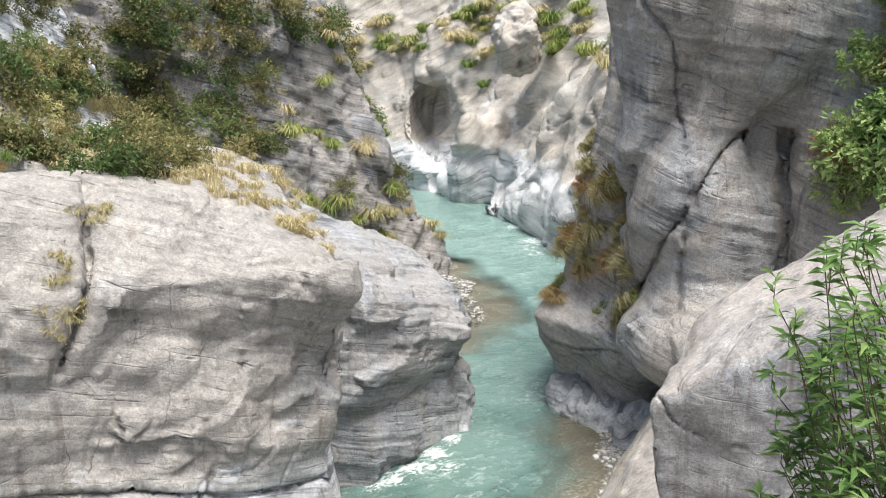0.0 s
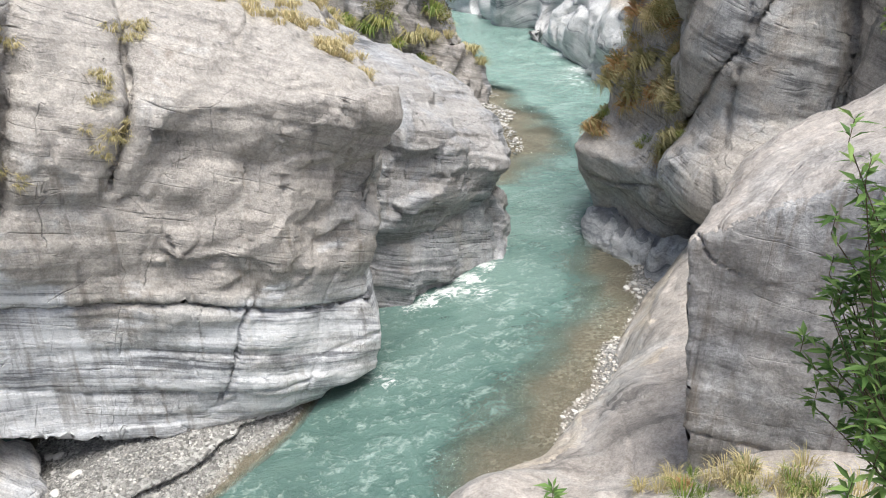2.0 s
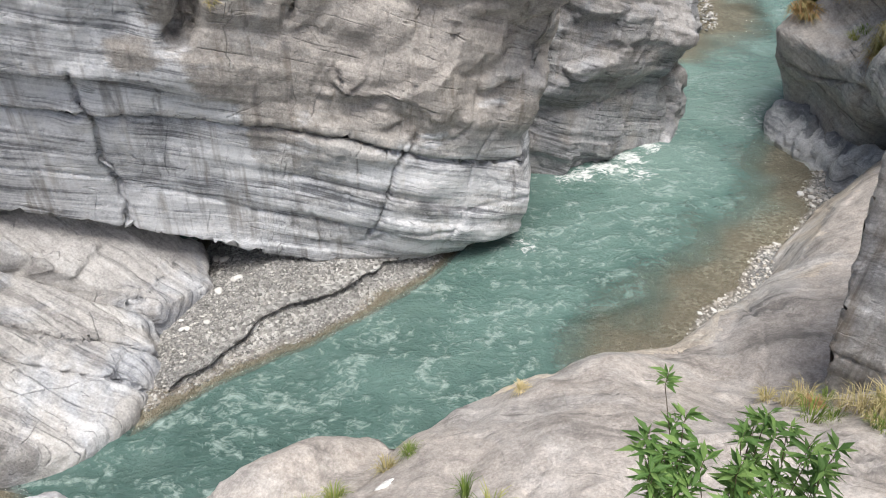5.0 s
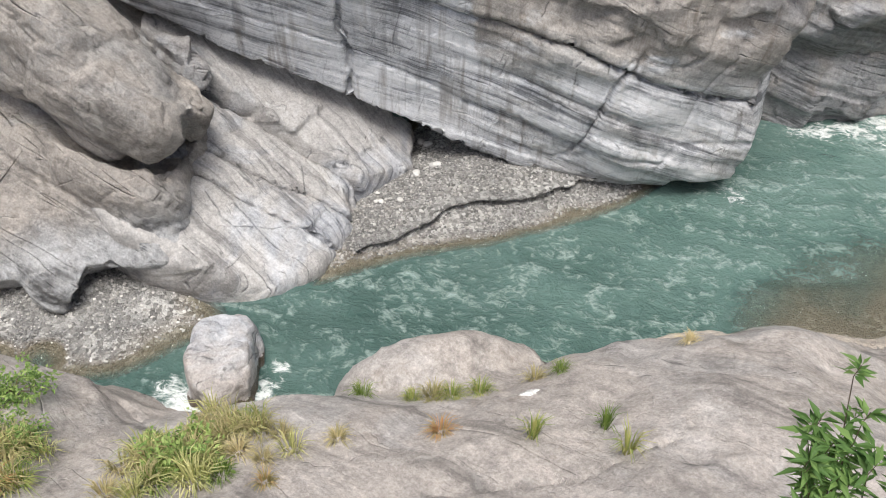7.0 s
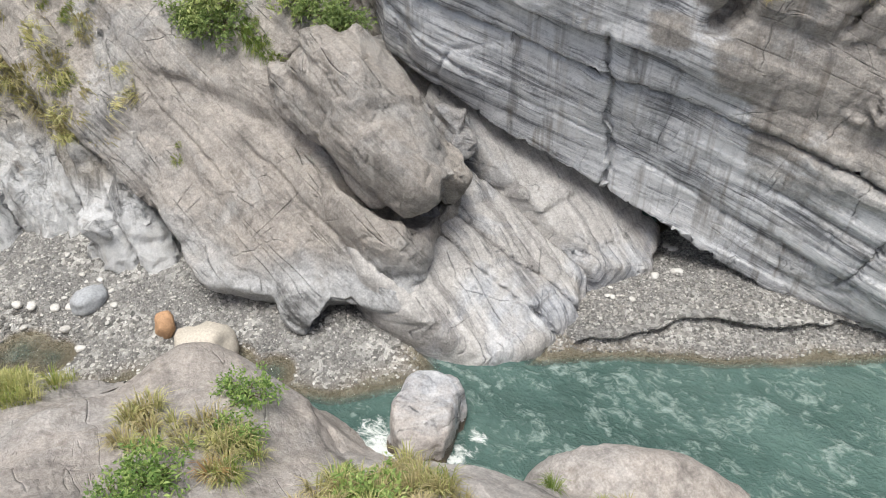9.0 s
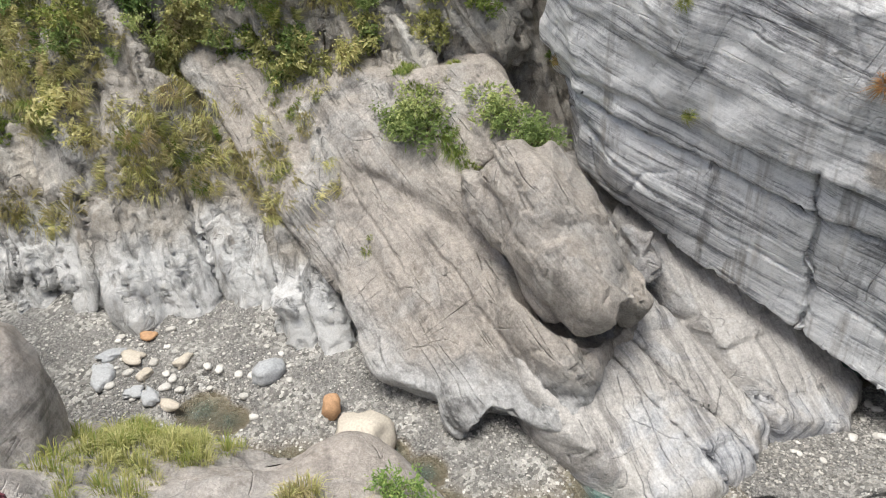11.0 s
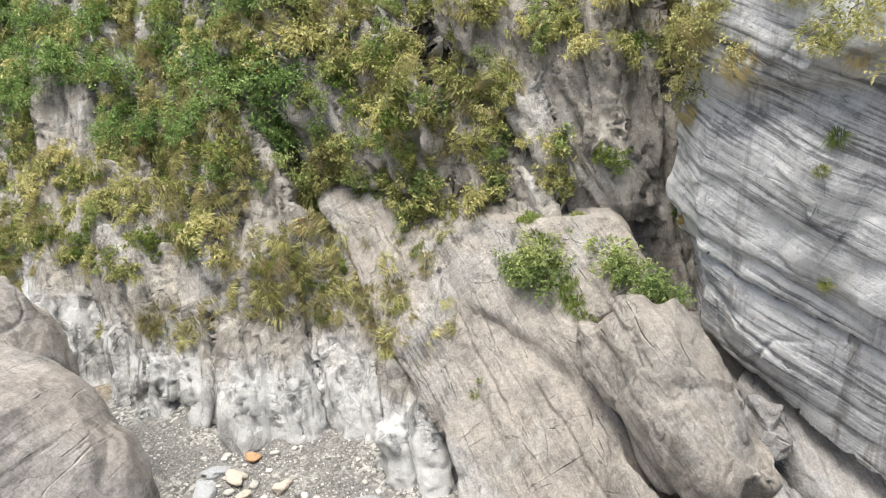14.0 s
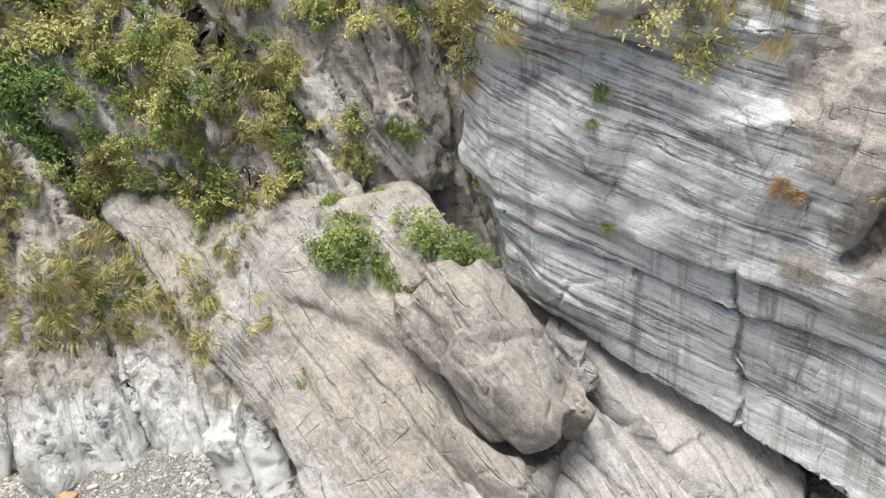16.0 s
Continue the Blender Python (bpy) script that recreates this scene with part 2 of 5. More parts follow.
def marble(name, pale, mid, dark, stain, stain_amount=0.5, turn=(-0.16, 0.2, 0.0), band=1.0, flood=None, streaks=0.5,
           rough=0.62, bump=0.9, east=None, scour=None, joints=0.8, contrast=1.0, layers=1.0, bend=1.0, mottle=0.0, crackle=0.6, alt=None):
    """Banded marble: layers across the bedding, blotches of weathering, dark water streaks; below the flood line it is scoured pale."""
    m = Nodes(name)
    warp = m.noise(0.35, 3)
    bands = m.noise(band, 6, (0.16, 0.16, 2.1), turn, 0.58, 0.6 * bend)
    fine = m.noise(band * 2.4, 6, (0.10, 0.10, 3.0), turn, 0.62, 0.35 * bend)
    cloud = m.noise(0.8, 7, rough=0.62, warp=0.4)
    lam = m.noise(band * 5.0, 5, (0.07, 0.07, 2.8), turn, 0.62, 0.25)
    both = m.math("ADD", m.math("ADD", m.math("MULTIPLY", bands, 0.48 - 0.4 * mottle), m.math("MULTIPLY", lam, 0.14 * layers)), m.math("ADD", m.math("MULTIPLY", fine, (0.42 - 0.14 * layers) * (1 - 0.6 * mottle)), m.math("MULTIPLY", cloud, 0.10 + (0.4 + 0.6 * (0.42 - 0.14 * layers)) * mottle)))
    w = 0.085 / contrast
    col = m.curve(both, (0.5 - w, dark), (0.5 - 0.45 * w, mid), (0.5 + 0.3 * w, tuple(0.6 * a + 0.4 * b for a, b in zip(mid, pale))), (0.5 + w, pale))
    if alt:
        part_of = m.add("Attribute")
        part_of.attribute_name = alt[0]
        soft = m.math("ADD", part_of.outputs["Fac"], m.math("MULTIPLY", m.math("SUBTRACT", m.noise(1.1, 7, (0.5, 0.5, 1.6), turn, 0.65), 0.5), 1.6))
        soft = m.curve(soft, (0.38, 0.0), (0.62, 1.0))
        clean = m.math("ADD", m.math("ADD", m.math("MULTIPLY", bands, 0.28), m.math("MULTIPLY", cloud, 0.2)), m.math("ADD", m.math("MULTIPLY", fine, 0.29), m.math("MULTIPLY", lam, 0.23)))
        col = m.mix(soft, col, m.curve(clean, (0.435, alt[3]), (0.475, alt[2]), (0.515, tuple(0.4 * a + 0.6 * b for a, b in zip(alt[2], alt[1]))), (0.555, alt[1])))
    blotch = m.noise(0.3, 7, (1, 1, 0.8), rough=0.65, warp=0.6)
    fac = m.curve(blotch, (0.47 - 0.2 * stain_amount, 0.0), (0.58 - 0.2 * stain_amount, 1.0))
    fac = m.math("MULTIPLY", fac, 0.5 + 0.4 * stain_amount)
    if alt:
        fac = m.math("MULTIPLY", fac, m.math("SUBTRACT", 1.0, m.math("MULTIPLY", soft, 0.9)))
    stained = m.mix(0.6, m.mix(1.0, col, stain, "OVERLAY"), stain)
    if flood is not None:
        up = m.math("ADD", m.axis(2), m.math("MULTIPLY", m.math("SUBTRACT", warp, 0.5), 4.0))
        up = m.math("MULTIPLY", m.math("SUBTRACT", up, flood), 0.8, True)
        fac = m.math("MULTIPLY", fac, up)
    if east is not None:
        fac = m.math("MULTIPLY", fac, m.math("MULTIPLY", m.math("SUBTRACT", m.math("ADD", m.axis(0), m.math("MULTIPLY", warp, 4.0)), east + 1.0), 0.4, True))
    col = m.mix(fac, col, stained)
    if scour:
        down = m.math("MULTIPLY", m.math("SUBTRACT", 1.0, up), 0.85)
        col = m.mix(down, col, m.mix(m.curve(both, (0.42, 0.0), (0.50, 1.0)), tuple(0.32 * c for c in scour), scour))
    grain = m.noise(5.0, 9, rough=0.78)
    speck = m.noise(17.0, 6, rough=0.75)
    col = m.mix(0.4, col, m.curve(grain, (0.36, 0.25), (0.64, 0.8)), "OVERLAY")
    col = m.mix(0.36, col, m.curve(speck, (0.38, 0.25), (0.62, 0.8)), "OVERLAY")
    if streaks:
        st = m.noise(2.3, 6, (1.2, 1.2, 0.03), rough=0.62, warp=0.15)
        st = m.curve(st, (0.53, 0.0), (0.66, 1.0))
        gate = m.curve(m.noise(0.5, 4, (1, 1, 0.25)), (0.44, 0.0), (0.56, 1.0))
        wet = m.mix(m.curve(m.noise(0.8, 3), (0.4, 0.0), (0.6, 1.0)), tuple(0.75 * c for c in dark), (0.17, 0.135, 0.10))
        col = m.mix(m.math("MULTIPLY", m.math("MULTIPLY", st, gate), streaks), col, wet)
        wh = m.curve(m.noise(1.7, 5, (1.6, 1.6, 0.05), rough=0.6), (0.6, 0.0), (0.72, 1.0))
        col = m.mix(m.math("MULTIPLY", wh, 0.6 * streaks), col, (0.66, 0.63, 0.58))
    edges = []
    for scale, stretch, wide, lo, hi in ((0.8, (0.10, 0.10, 1.3), 0.005, 0.46, 0.55), (2.4, (0.08, 0.08, 1.3), 0.006, 0.50, 0.60), (0.6, (1.4, 1.4, 0.08), 0.0025, 0.50, 0.58)):
        n = m.noise(scale, 2.5, stretch, turn, 0.5, 0.15)
        e = m.curve(m.math("ABSOLUTE", m.math("SUBTRACT", n, 0.5)), (0.0, 1.0), (wide, 0.0))
        edges.append(m.math("MULTIPLY", e, m.curve(m.noise(0.5 + scale * 0.4, 3), (lo, 0.0), (hi, 1.0))))
    for scale, wide, lo, hi in ((0.5, 0.006, 0.48, 0.56), (1.5, 0.008, 0.53, 0.61)):
        shift = m.add("VectorMath", i0=m.co, i1=m.add("VectorMath", i0=m.add("TexNoise", Vector=m.co, Scale=2.5, Detail=5.0, Roughness=0.6).outputs["Color"], i1=(0.22, 0.22, 0.22)).outputs[0])
        shift.inputs[1].links[0].from_node.operation = "MULTIPLY"
        at = m.add("Mapping", i0=shift.outputs[0])
        at.vector_type = "TEXTURE"
        at.inputs["Rotation"].default_value = turn
        at.inputs["Scale"].default_value = (1.9, 1.9, 0.8)
        v = m.add("TexVoronoi", Vector=at.outputs[0], Scale=scale)
        v.feature = "DISTANCE_TO_EDGE"
        e = m.curve(v.outputs["Distance"], (0.0, 1.0), (wide, 0.0))
        edges.append(m.math("MULTIPLY", m.math("MULTIPLY", e, crackle), m.curve(m.noise(0.7 * scale, 4), (lo, 0.0), (hi, 1.0))))
    line = functools.reduce(lambda x, y: m.math("MAXIMUM", x, y), edges)
    line = m.math("MULTIPLY", line, m.curve(m.noise(4.0, 4), (0.38, 0.1), (0.58, 1.0)))
    col = m.mix(m.math("MULTIPLY", line, joints), col, tuple(0.5 * c for c in dark))
    hgt = m.math("ADD", m.math("MULTIPLY", both, 0.7), m.math("ADD", m.math("MULTIPLY", grain, 0.42), m.math("ADD", m.math("MULTIPLY", cloud, 0.9), m.math("MULTIPLY", speck, 0.12))))
    hgt = m.math("SUBTRACT", hgt, m.math("MULTIPLY", line, 0.5))
    return m.done(col, rough, m.bump(hgt, bump, 0.25))


PALE, GREY, DARK, TAN = (0.55, 0.54, 0.525), (0.36, 0.357, 0.355), (0.15, 0.15, 0.155), (0.40, 0.365, 0.33)
WARM = (-0.93, 0.13, 0.0)
m_block = marble("banded_marble", PALE, GREY, DARK, TAN, 0.85, (-0.2, 0.24, 0.0), flood=4.0, streaks=0.6, contrast=1.05, joints=0.55, layers=0.4, bump=0.7, mottle=0.35, bend=0.6,
                 alt=("banded", (0.77, 0.772, 0.782), (0.485, 0.492, 0.51), (0.19, 0.195, 0.21)))
m_dark = marble("dark_marble", (0.44, 0.44, 0.45), (0.22, 0.22, 0.228), (0.07, 0.072, 0.078), (0.33, 0.29, 0.25), 0.45, streaks=0.4, contrast=1.2, joints=0.6)
m_outcrop = marble("grey_layered_marble", (0.50, 0.502, 0.515), (0.285, 0.288, 0.30), (0.11, 0.113, 0.12), (0.42, 0.385, 0.35), 0.25, streaks=0.4, contrast=1.0, joints=0.6, mottle=0.25)
m_right = marble("grey_cliff_marble", (0.50, 0.49, 0.48), (0.32, 0.316, 0.315), (0.13, 0.13, 0.134), (0.42, 0.37, 0.32), 0.35, (0.15, 0.3, 0), streaks=0.6, joints=0.4, contrast=0.95, layers=0.6, mottle=0.3)
m_tan = marble("weathered_marble", (0.49, 0.468, 0.445), (0.345, 0.33, 0.314), (0.16, 0.154, 0.148), (0.42, 0.378, 0.338), 0.45, WARM, flood=1.1, streaks=0.45, scour=(0.47, 0.473, 0.478), contrast=1.0, joints=0.2, layers=0.2, bend=1.2, mottle=0.78, crackle=0.8)
m_cliff = marble("ribbed_cliff_marble", (0.56, 0.545, 0.52), (0.39, 0.375, 0.355), (0.15, 0.146, 0.14), (0.37, 0.335, 0.29), 0.35, (0.2, 1.1, 0.2), flood=2.6, streaks=0.6, scour=(0.70, 0.705, 0.71), contrast=1.2, joints=0.35, layers=0.6, mottle=0.2, crackle=0.5)
m_slab = marble("scoured_marble", (0.58, 0.583, 0.595), (0.37, 0.378, 0.40), (0.16, 0.167, 0.187), (0.48, 0.44, 0.39), 0.25, (0.888, 0.663, 0.0), streaks=0.0, contrast=1.35, joints=0.7, bend=0.5, bump=0.7, mottle=0.12, crackle=0.7)
m_smooth = marble("smooth_taupe_marble", (0.52, 0.485, 0.457), (0.34, 0.318, 0.301), (0.15, 0.141, 0.135), (0.40, 0.36, 0.325), 0.35, (0.5, -0.5, 0.3), streaks=0.5, bump=0.55, joints=0.25, contrast=1.1, layers=0.5, band=0.7, mottle=0.4, crackle=0.35)
m_white = marble("white_marble", (0.70, 0.695, 0.685), (0.50, 0.50, 0.505), (0.22, 0.225, 0.24), (0.42, 0.365, 0.30), 0.9, (0.3, -0.5, 0), band=0.5, flood=6, streaks=0.0, joints=0.3, layers=0.4)


# ---------------------------------------------------------------- the rock masses
def block_shape(p):
    x, z = p[:, 0], p[:, 2]
    s = -5.2 - x
    plan = sd_poly(p, [(-2.6, 20.2), (-5.2, 17.9), (-9.1, 16.0), (-12.8, 13.6), (-15.6, 11.4), (-18.4, 9.7), (-20.3, 9.9), (-24, 16), (-24, 30), (-6, 32), (-3.6, 25.4)])
    lean = ramp(s, -3.2, -0.12, -1, 0.02, 3, 0.12, 7, -0.03, 10, -0.04, 12.5, 0.0)
    over = np.maximum(z - 4.2, 0)
    back = over * lean + np.maximum(z - 10.1, 0) * ramp(s, -3, 0.8, 4, 0.6, 6, 0.0)
    nose = np.exp(-((x + 2.6) ** 2 + (p[:, 1] - 20.2) ** 2) / 5)
    back = back + ramp(z, 0, 0.5, 0.7, 0.1, 1.6, 0, 3.9, 0.05, 4.4, 0.0) * ramp(s, 3, 1, 6, 0) + 0.35 * nose * ramp(z, 2.2, 0, 3.4, 1, 4.4, 0.6, 6, 0)
    low = ramp(x, -18.5, 5.9, -15.6, 4.3, -13.4, 3.25, -12.0, 2.45, -9.6, 1.2, -8.0, 0.65, -6.7, 0.3, -5, 0.0, -4.5, -0.1, -4.2, 0.5, -2.4, 0.6)
    wob = 0.09 * vnoise(p * 0.3 + 7)
    first, second = ramp(x, -18.5, 8.3, -14, 6.9, -10.65, 5.85, -7.7, 5.06, -3.4, 3.3) + 0.5 * wob, ramp(x, -19.6, 9.2, -12.3, 7.6, -9.5, 6.3) + wob
    west = ramp(x, -11, 1, -7, 0)
    back = back + np.where(z < low + 1.5 + wob, 0.0, 0.03) * ramp(x, -16, 1, -3, 0.6)
    back = back - 0.18 * west * ramp(z - first, -0.1, 0, 0.1, 1) - (0.2 + 0.3 * np.exp(-((x + 12.6) / 1.6) ** 2)) * west * ramp(z - second, -0.12, 0, 0.12, 1) - 0.3 * west * ramp(z - 13.3 - 3 * wob, -0.1, 0, 0.1, 1)
    back = back + 0.34 * np.exp(-((z - first) / 0.09) ** 2) + 0.08 * np.exp(-((z - low - 1.5 - wob) / 0.05) ** 2)
    into = (-0.6, 0.75, 0)
    back = back + groove(p, (-8.61, 18.66, 11.73), (-8.18, 16.67, 9.43), into, 0.16, 0.6, 8.6, 12.5) + groove(p, (-5.83, 19.54, 9.97), (-5.75, 18.54, 8.23), into, 0.10, 0.08, 6.6, 10.4)
    back = back + groove(p, (-9.92, 16.31, 12.11), (-9.94, 15.01, 10.07), into, 0.3, 1.2, 8.4, 16) + groove(p, (-5.88, 17.83, 4.81), (-6.35, 17.17, 2.93), into, 0.06, 0.22, 1.6, 4.8)
    back = back + groove(p, (-12.42, 13.0, 6.48), (-12.49, 13.5, 3.58), into, 0.07, 0.35, 3, 7.5)
    f = plan + back + ramp(z, 4, 0.16, 6, 0.4) * fbm(p * 0.3 + 2, 3)
    under = low + 0.08 * vnoise(p * 0.4) - z
    top = z - ramp(s, -5, 9.4, -2, 10.9, 1, 12.1, 4.6, 12.7, 6, 12.8, 7, 14.0, 8, 15.5, 10, 20, 12, 24)
    return smax(smax(f, under, 0.14), top, 1.2)


def block_detail(p):
    layered = np.maximum(ramp(p[:, 2], 4.2, 1.0, 5.2, 0.0), ramp(p[:, 0], -10, 1, -7.5, 0))
    broken = facets(p, np.array([0.28, 0.28, 0.36]), 0.6) + facets(p, np.array([0.8, 0.8, 1.2]), 0.16, seed=2) + 0.3 * beds(p, 0.7, 0.2)
    flat = beds(p, 1.1, 0.13, (0.22, 0.18, 0.95)) + beds(p, 0.3, 0.06, (0.22, 0.18, 0.95), 3) + ramp(p[:, 2], 6.5, 0.14, 9, 0.8) * broken
    wall = ramp(p[:, 0] + np.maximum(p[:, 2] - 8, 0) * 2, -12, 0.6, -8, 1.0)
    return layered * wall * flat + (1 - layered) * broken + 0.03 * fbm(p * 1.3, 3) + cracks(p, (0.30, 0.30, 0.10), 0.010, 0.08)


def dark_block_shape(p):
    z = p[:, 2]
    plan = sd_poly(p, [(-5, 24.6), (-1.9, 25.6), (1.6, 29.6), (2.0, 33.5), (-2, 39), (-9, 37)])
    f = plan + ramp(z, -1, -0.3, 1.2, 0.1, 2.6, 0.6, 3.4, 0.1, 4.5, 0.0, 6, 0.25, 9, 2.0) + 0.4 * fbm(p * 0.35 + 9, 2)
    return smax(f, z - (7.9 - 0.5 * (p[:, 0] + 3)), 0.8)


def dark_block_detail(p):
    return beds(p, 0.7, 0.16) + beds(p, 0.25, 0.06, BED, 2) + facets(p, np.array([0.35, 0.35, 0.5]), 0.6) + facets(p, np.array([1.0, 1.0, 1.6]), 0.12, seed=1) + cracks(p, (0.3, 0.3, 0.12), 0.015, 0.12)


def back_cliff_shape(p):
    z = p[:, 2]
    plan = sd_poly(p, [(1.6, 58), (-1.5, 52), (-9, 45), (-22, 36), (-40, 30), (-70, 40), (-60, 120), (-12, 110), (-2, 78)])
    return plan + 0.42 * z + 1.2 * fbm(p * 0.15, 3) + 0.5 * fbm(p * np.array([0.5, 0.5, 0.25]), 2)


def cliff_detail(p):
    return facets(p, np.array([0.35, 0.35, 0.25]), 1.0) + facets(p, 1.0, 0.35, seed=7) + strata(p, 1.2, 0.2, (0.5, 0.1, 0.8)) + 0.12 * fbm(p * 0.8, 4) + cracks(p, (0.3, 0.3, 0.2), 0.03, 0.4)


def far_shape(p):
    z = p[:, 2]
    plan = sd_poly(p, [(-40, 122), (-6, 110), (1.0, 103), (3.5, 97), (7.3, 92), (10.1, 80), (11.8, 63), (16, 55), (40, 60), (50, 170), (-50, 170)])
    f = plan + ramp(z, -1, 0, 3, 0.6, 8, 3.4, 13, 6, 20, 9.5, 32, 17) + 1.4 * fbm(p * 0.13 + 5, 3)
    f = smin(f, ball(p, (5.5, 97, 4), (3.0, 4, 7)), 1.5)
    cave = ball(p, (1.0, 104, 11.0), (4.0, 16, 7.0))
    hole = ball(p, (9.4, 93, 9.5), (1.1, 3.5, 1.6))
    low = ball(p, (9.3, 86, 2.5), (1.6, 3, 2.4))
    return smax(smax(smax(f, -cave, 1.0), -hole, 0.5), -low, 0.6)


def far_detail(p):
    return facets(p, 0.1, 1.4) + facets(p, 0.45, 0.22, seed=8) + 0.25 * fbm(p * 0.35, 4) + cracks(p, (0.12, 0.12, 0.12), 0.03, 0.6)


def far_boulder_shape(p):
    return ball(turned(p, (11.1, 90, 20.2), 20, 10), (0, 0, 0), (3.0, 3.2, 3.9)) + 0.6 * fbm(p * 0.3, 3)


def right_cliff_shape(p):
    z = p[:, 2]
    plan = sd_poly(p, [(4.6, 33.0), (7.0, 29.6), (9.5, 27.5), (13, 23), (20, 14), (40, 10), (45, 70), (14, 62), (8.5, 42)])
    f = plan + ramp(z, -1, 1.6, 1.0, 1.5, 2.2, 1.0, 3.2, 0.2, 4.4, 0.0, 5.2, 0.9, 6, 1.5, 16, 3.2, 30, 5) + 0.5 * fbm(p * 0.22 + 21, 2)
    bulge = smin(ball(turned(p, (10.6, 28.4, 9.5), -8, -14), (0, 0, 0), (2.6, 3.0, 6.2)), ball(p, (11.6, 28.4, 17.8), (4.3, 3.4, 4.4)), 1.6)
    foot = ball(p, (11.0, 26.6, 5.4), (3.4, 3, 2.0))
    f = smin(smin(f, bulge, 1.2), foot, 0.9)
    hollow = ball(p, (10.0, 26.5, 1.6), (3.0, 3.0, 2.0))
    f = smax(f, -hollow, 0.7)
    into = (0.5, 0.85, 0)
    f = f + groove(p, (11.0, 24.4, 14.6), (8.6, 27.2, 7.6), into, 0.10, 0.4, 6.5, 13) + groove(p, (9.0, 25.2, 15.4), (7.5, 27.8, 10.3), into, 0.6, 0.5, 9.5, 20)
    return f + groove(p, (13.35, 26.8, 13.0), (13.14, 25.9, 9.9), into, 0.3, 1.1, 7, 13)


def right_detail(p):
    return facets(p, np.array([0.3, 0.3, 0.14]), 0.45) + 0.5 * beds(p, 0.7, 0.16, (0.1, -0.15, 0.98)) + 0.25 * beds(p, 0.2, 0.16, (0.1, -0.15, 0.98), 4) + strata(p, 0.8, 0.04, (0.3, -0.15, 0.95)) + 0.05 * fbm(p * 0.9, 3) + cracks(p, (0.16, 0.16, 0.16), 0.018, 0.3)


def foot_rocks_shape(p):
    """Scoured white blocks at the water under the overhang."""
    f = ball(p, (7.6, 32.6, 0.2), (1.6, 2.4, 1.6))
    for at, r in (((8.6, 30.2, 0.3), (1.3, 1.2, 1.2)), ((9.4, 28.2, 0.5), (1.2, 1.3, 1.5)), ((9.2, 26.4, 0.3), (0.8, 0.9, 0.9))):
        f = smin(f, ball(p, at, r), 0.3)
    return f + 0.2 * fbm(p * 0.8, 2)


def slab_boulder_shape(p):
    """The big smooth boulder with a steep face and a sloping top."""
    f = smax(plane(p, (4.65, 12.2, 7), (-0.40, -0.92, 0.02)), plane(p, (4.6, 12.4, 7), (-0.80, 0.60, -0.18)), 0.12)
    f = smax(f, plane(p, (4.65, 12.3, 9.5), (-0.535, 0.107, 0.837)), 0.2)
    f = smax(f, plane(p, (7.5, 15.4, 10.3), (-0.3, 0.93, 0.2)), 1.0)
    f = smax(f, plane(p, (14.5, 14, 6), (1, 0, 0)), 0.5)
    return f + 0.10 * fbm(p * 0.3 + 4, 2)


def smooth_detail(p):
    return 0.05 * fbm(p * 1.2, 4) + facets(p, 0.3, 0.22, 0.7) + facets(p, 0.9, 0.05, 0.7, 3) + strata(p, 0.6, 0.04, (0.3, 0.4, 0.8)) + cracks(p, (0.14, 0.14, 0.3), 0.008, 0.14)


def ledge_shape(p):
    """The near bank: a broad smooth bench that falls to the water."""
    z = p[:, 2]
    plan = sd_poly(p, [(9.2, 28.5), (8.3, 26.8), (7.0, 24.4), (5.0, 20.5), (3.8, 18.5), (2.3, 16.3), (0.4, 14.3), (-1.7, 12.9), (-3.4, 10.6), (-5.2, 8.6), (-6.9, 6.4), (-9.6, 4.4),
                       (-12.2, 3.2), (-14.4, 0.2), (-16.9, -3), (-18.6, -7), (-18, -14), (16, -14), (18, 24), (12, 28)])
    d = -plan
    rise = ramp(d, -1, -0.8, 0, 0.3, 0.8, 1.9, 1.8, 2.8, 4, 3.9, 6, 5.2, 9, 6.0, 13, 8.0, 20, 12)
    humps = 0.7 * fbm(p * np.array([0.25, 0.25, 0.1]) + 8, 2)
    f = (z - rise - humps) * 0.7
    f = smax(f, plan - 0.3, 0.3)
    lip = ball(turned(p, (-1.0, 13.3, 0.3), 40), (0, 0, 0), (1.5, 0.6, 0.6))
    rise_out = ball(turned(p, (-5.3, 8.35, 0.6), 48), (0, 0, 0), (2.5, 1.1, 1.65))
    hump = ball(p, (-11.6, 0.9, 1.0), (2.3, 1.9, 2.35))
    bank = ball(p, (6.5, -1.5, 7.5), (5.5, 4.8, 5.0))
    f = smin(smin(smin(f, lip, 0.25), rise_out, 0.35), hump, 0.25)
    return smin(f, bank, 0.8)


def round_boulder_shape(p):
    f = ball(turned(p, (-14.6, -9.6, 3.4), 35), (0, 0, 0), (5.6, 4.6, 5.0))
    up = ball(p, (-19.0, -12.6, 4.6), (6.0, 4.8, 4.2))
    return smin(f, up, 0.25) + 0.35 * fbm(p * 0.22, 2)


SLAB_FACE = (0.559, -0.529, 0.643)


def slab_left(p):
    return plane(p, (-20.2, 1.35, 3.5), (-0.08, -0.76, -0.65)) + 0.18 * vnoise(p * 0.4 + 5)


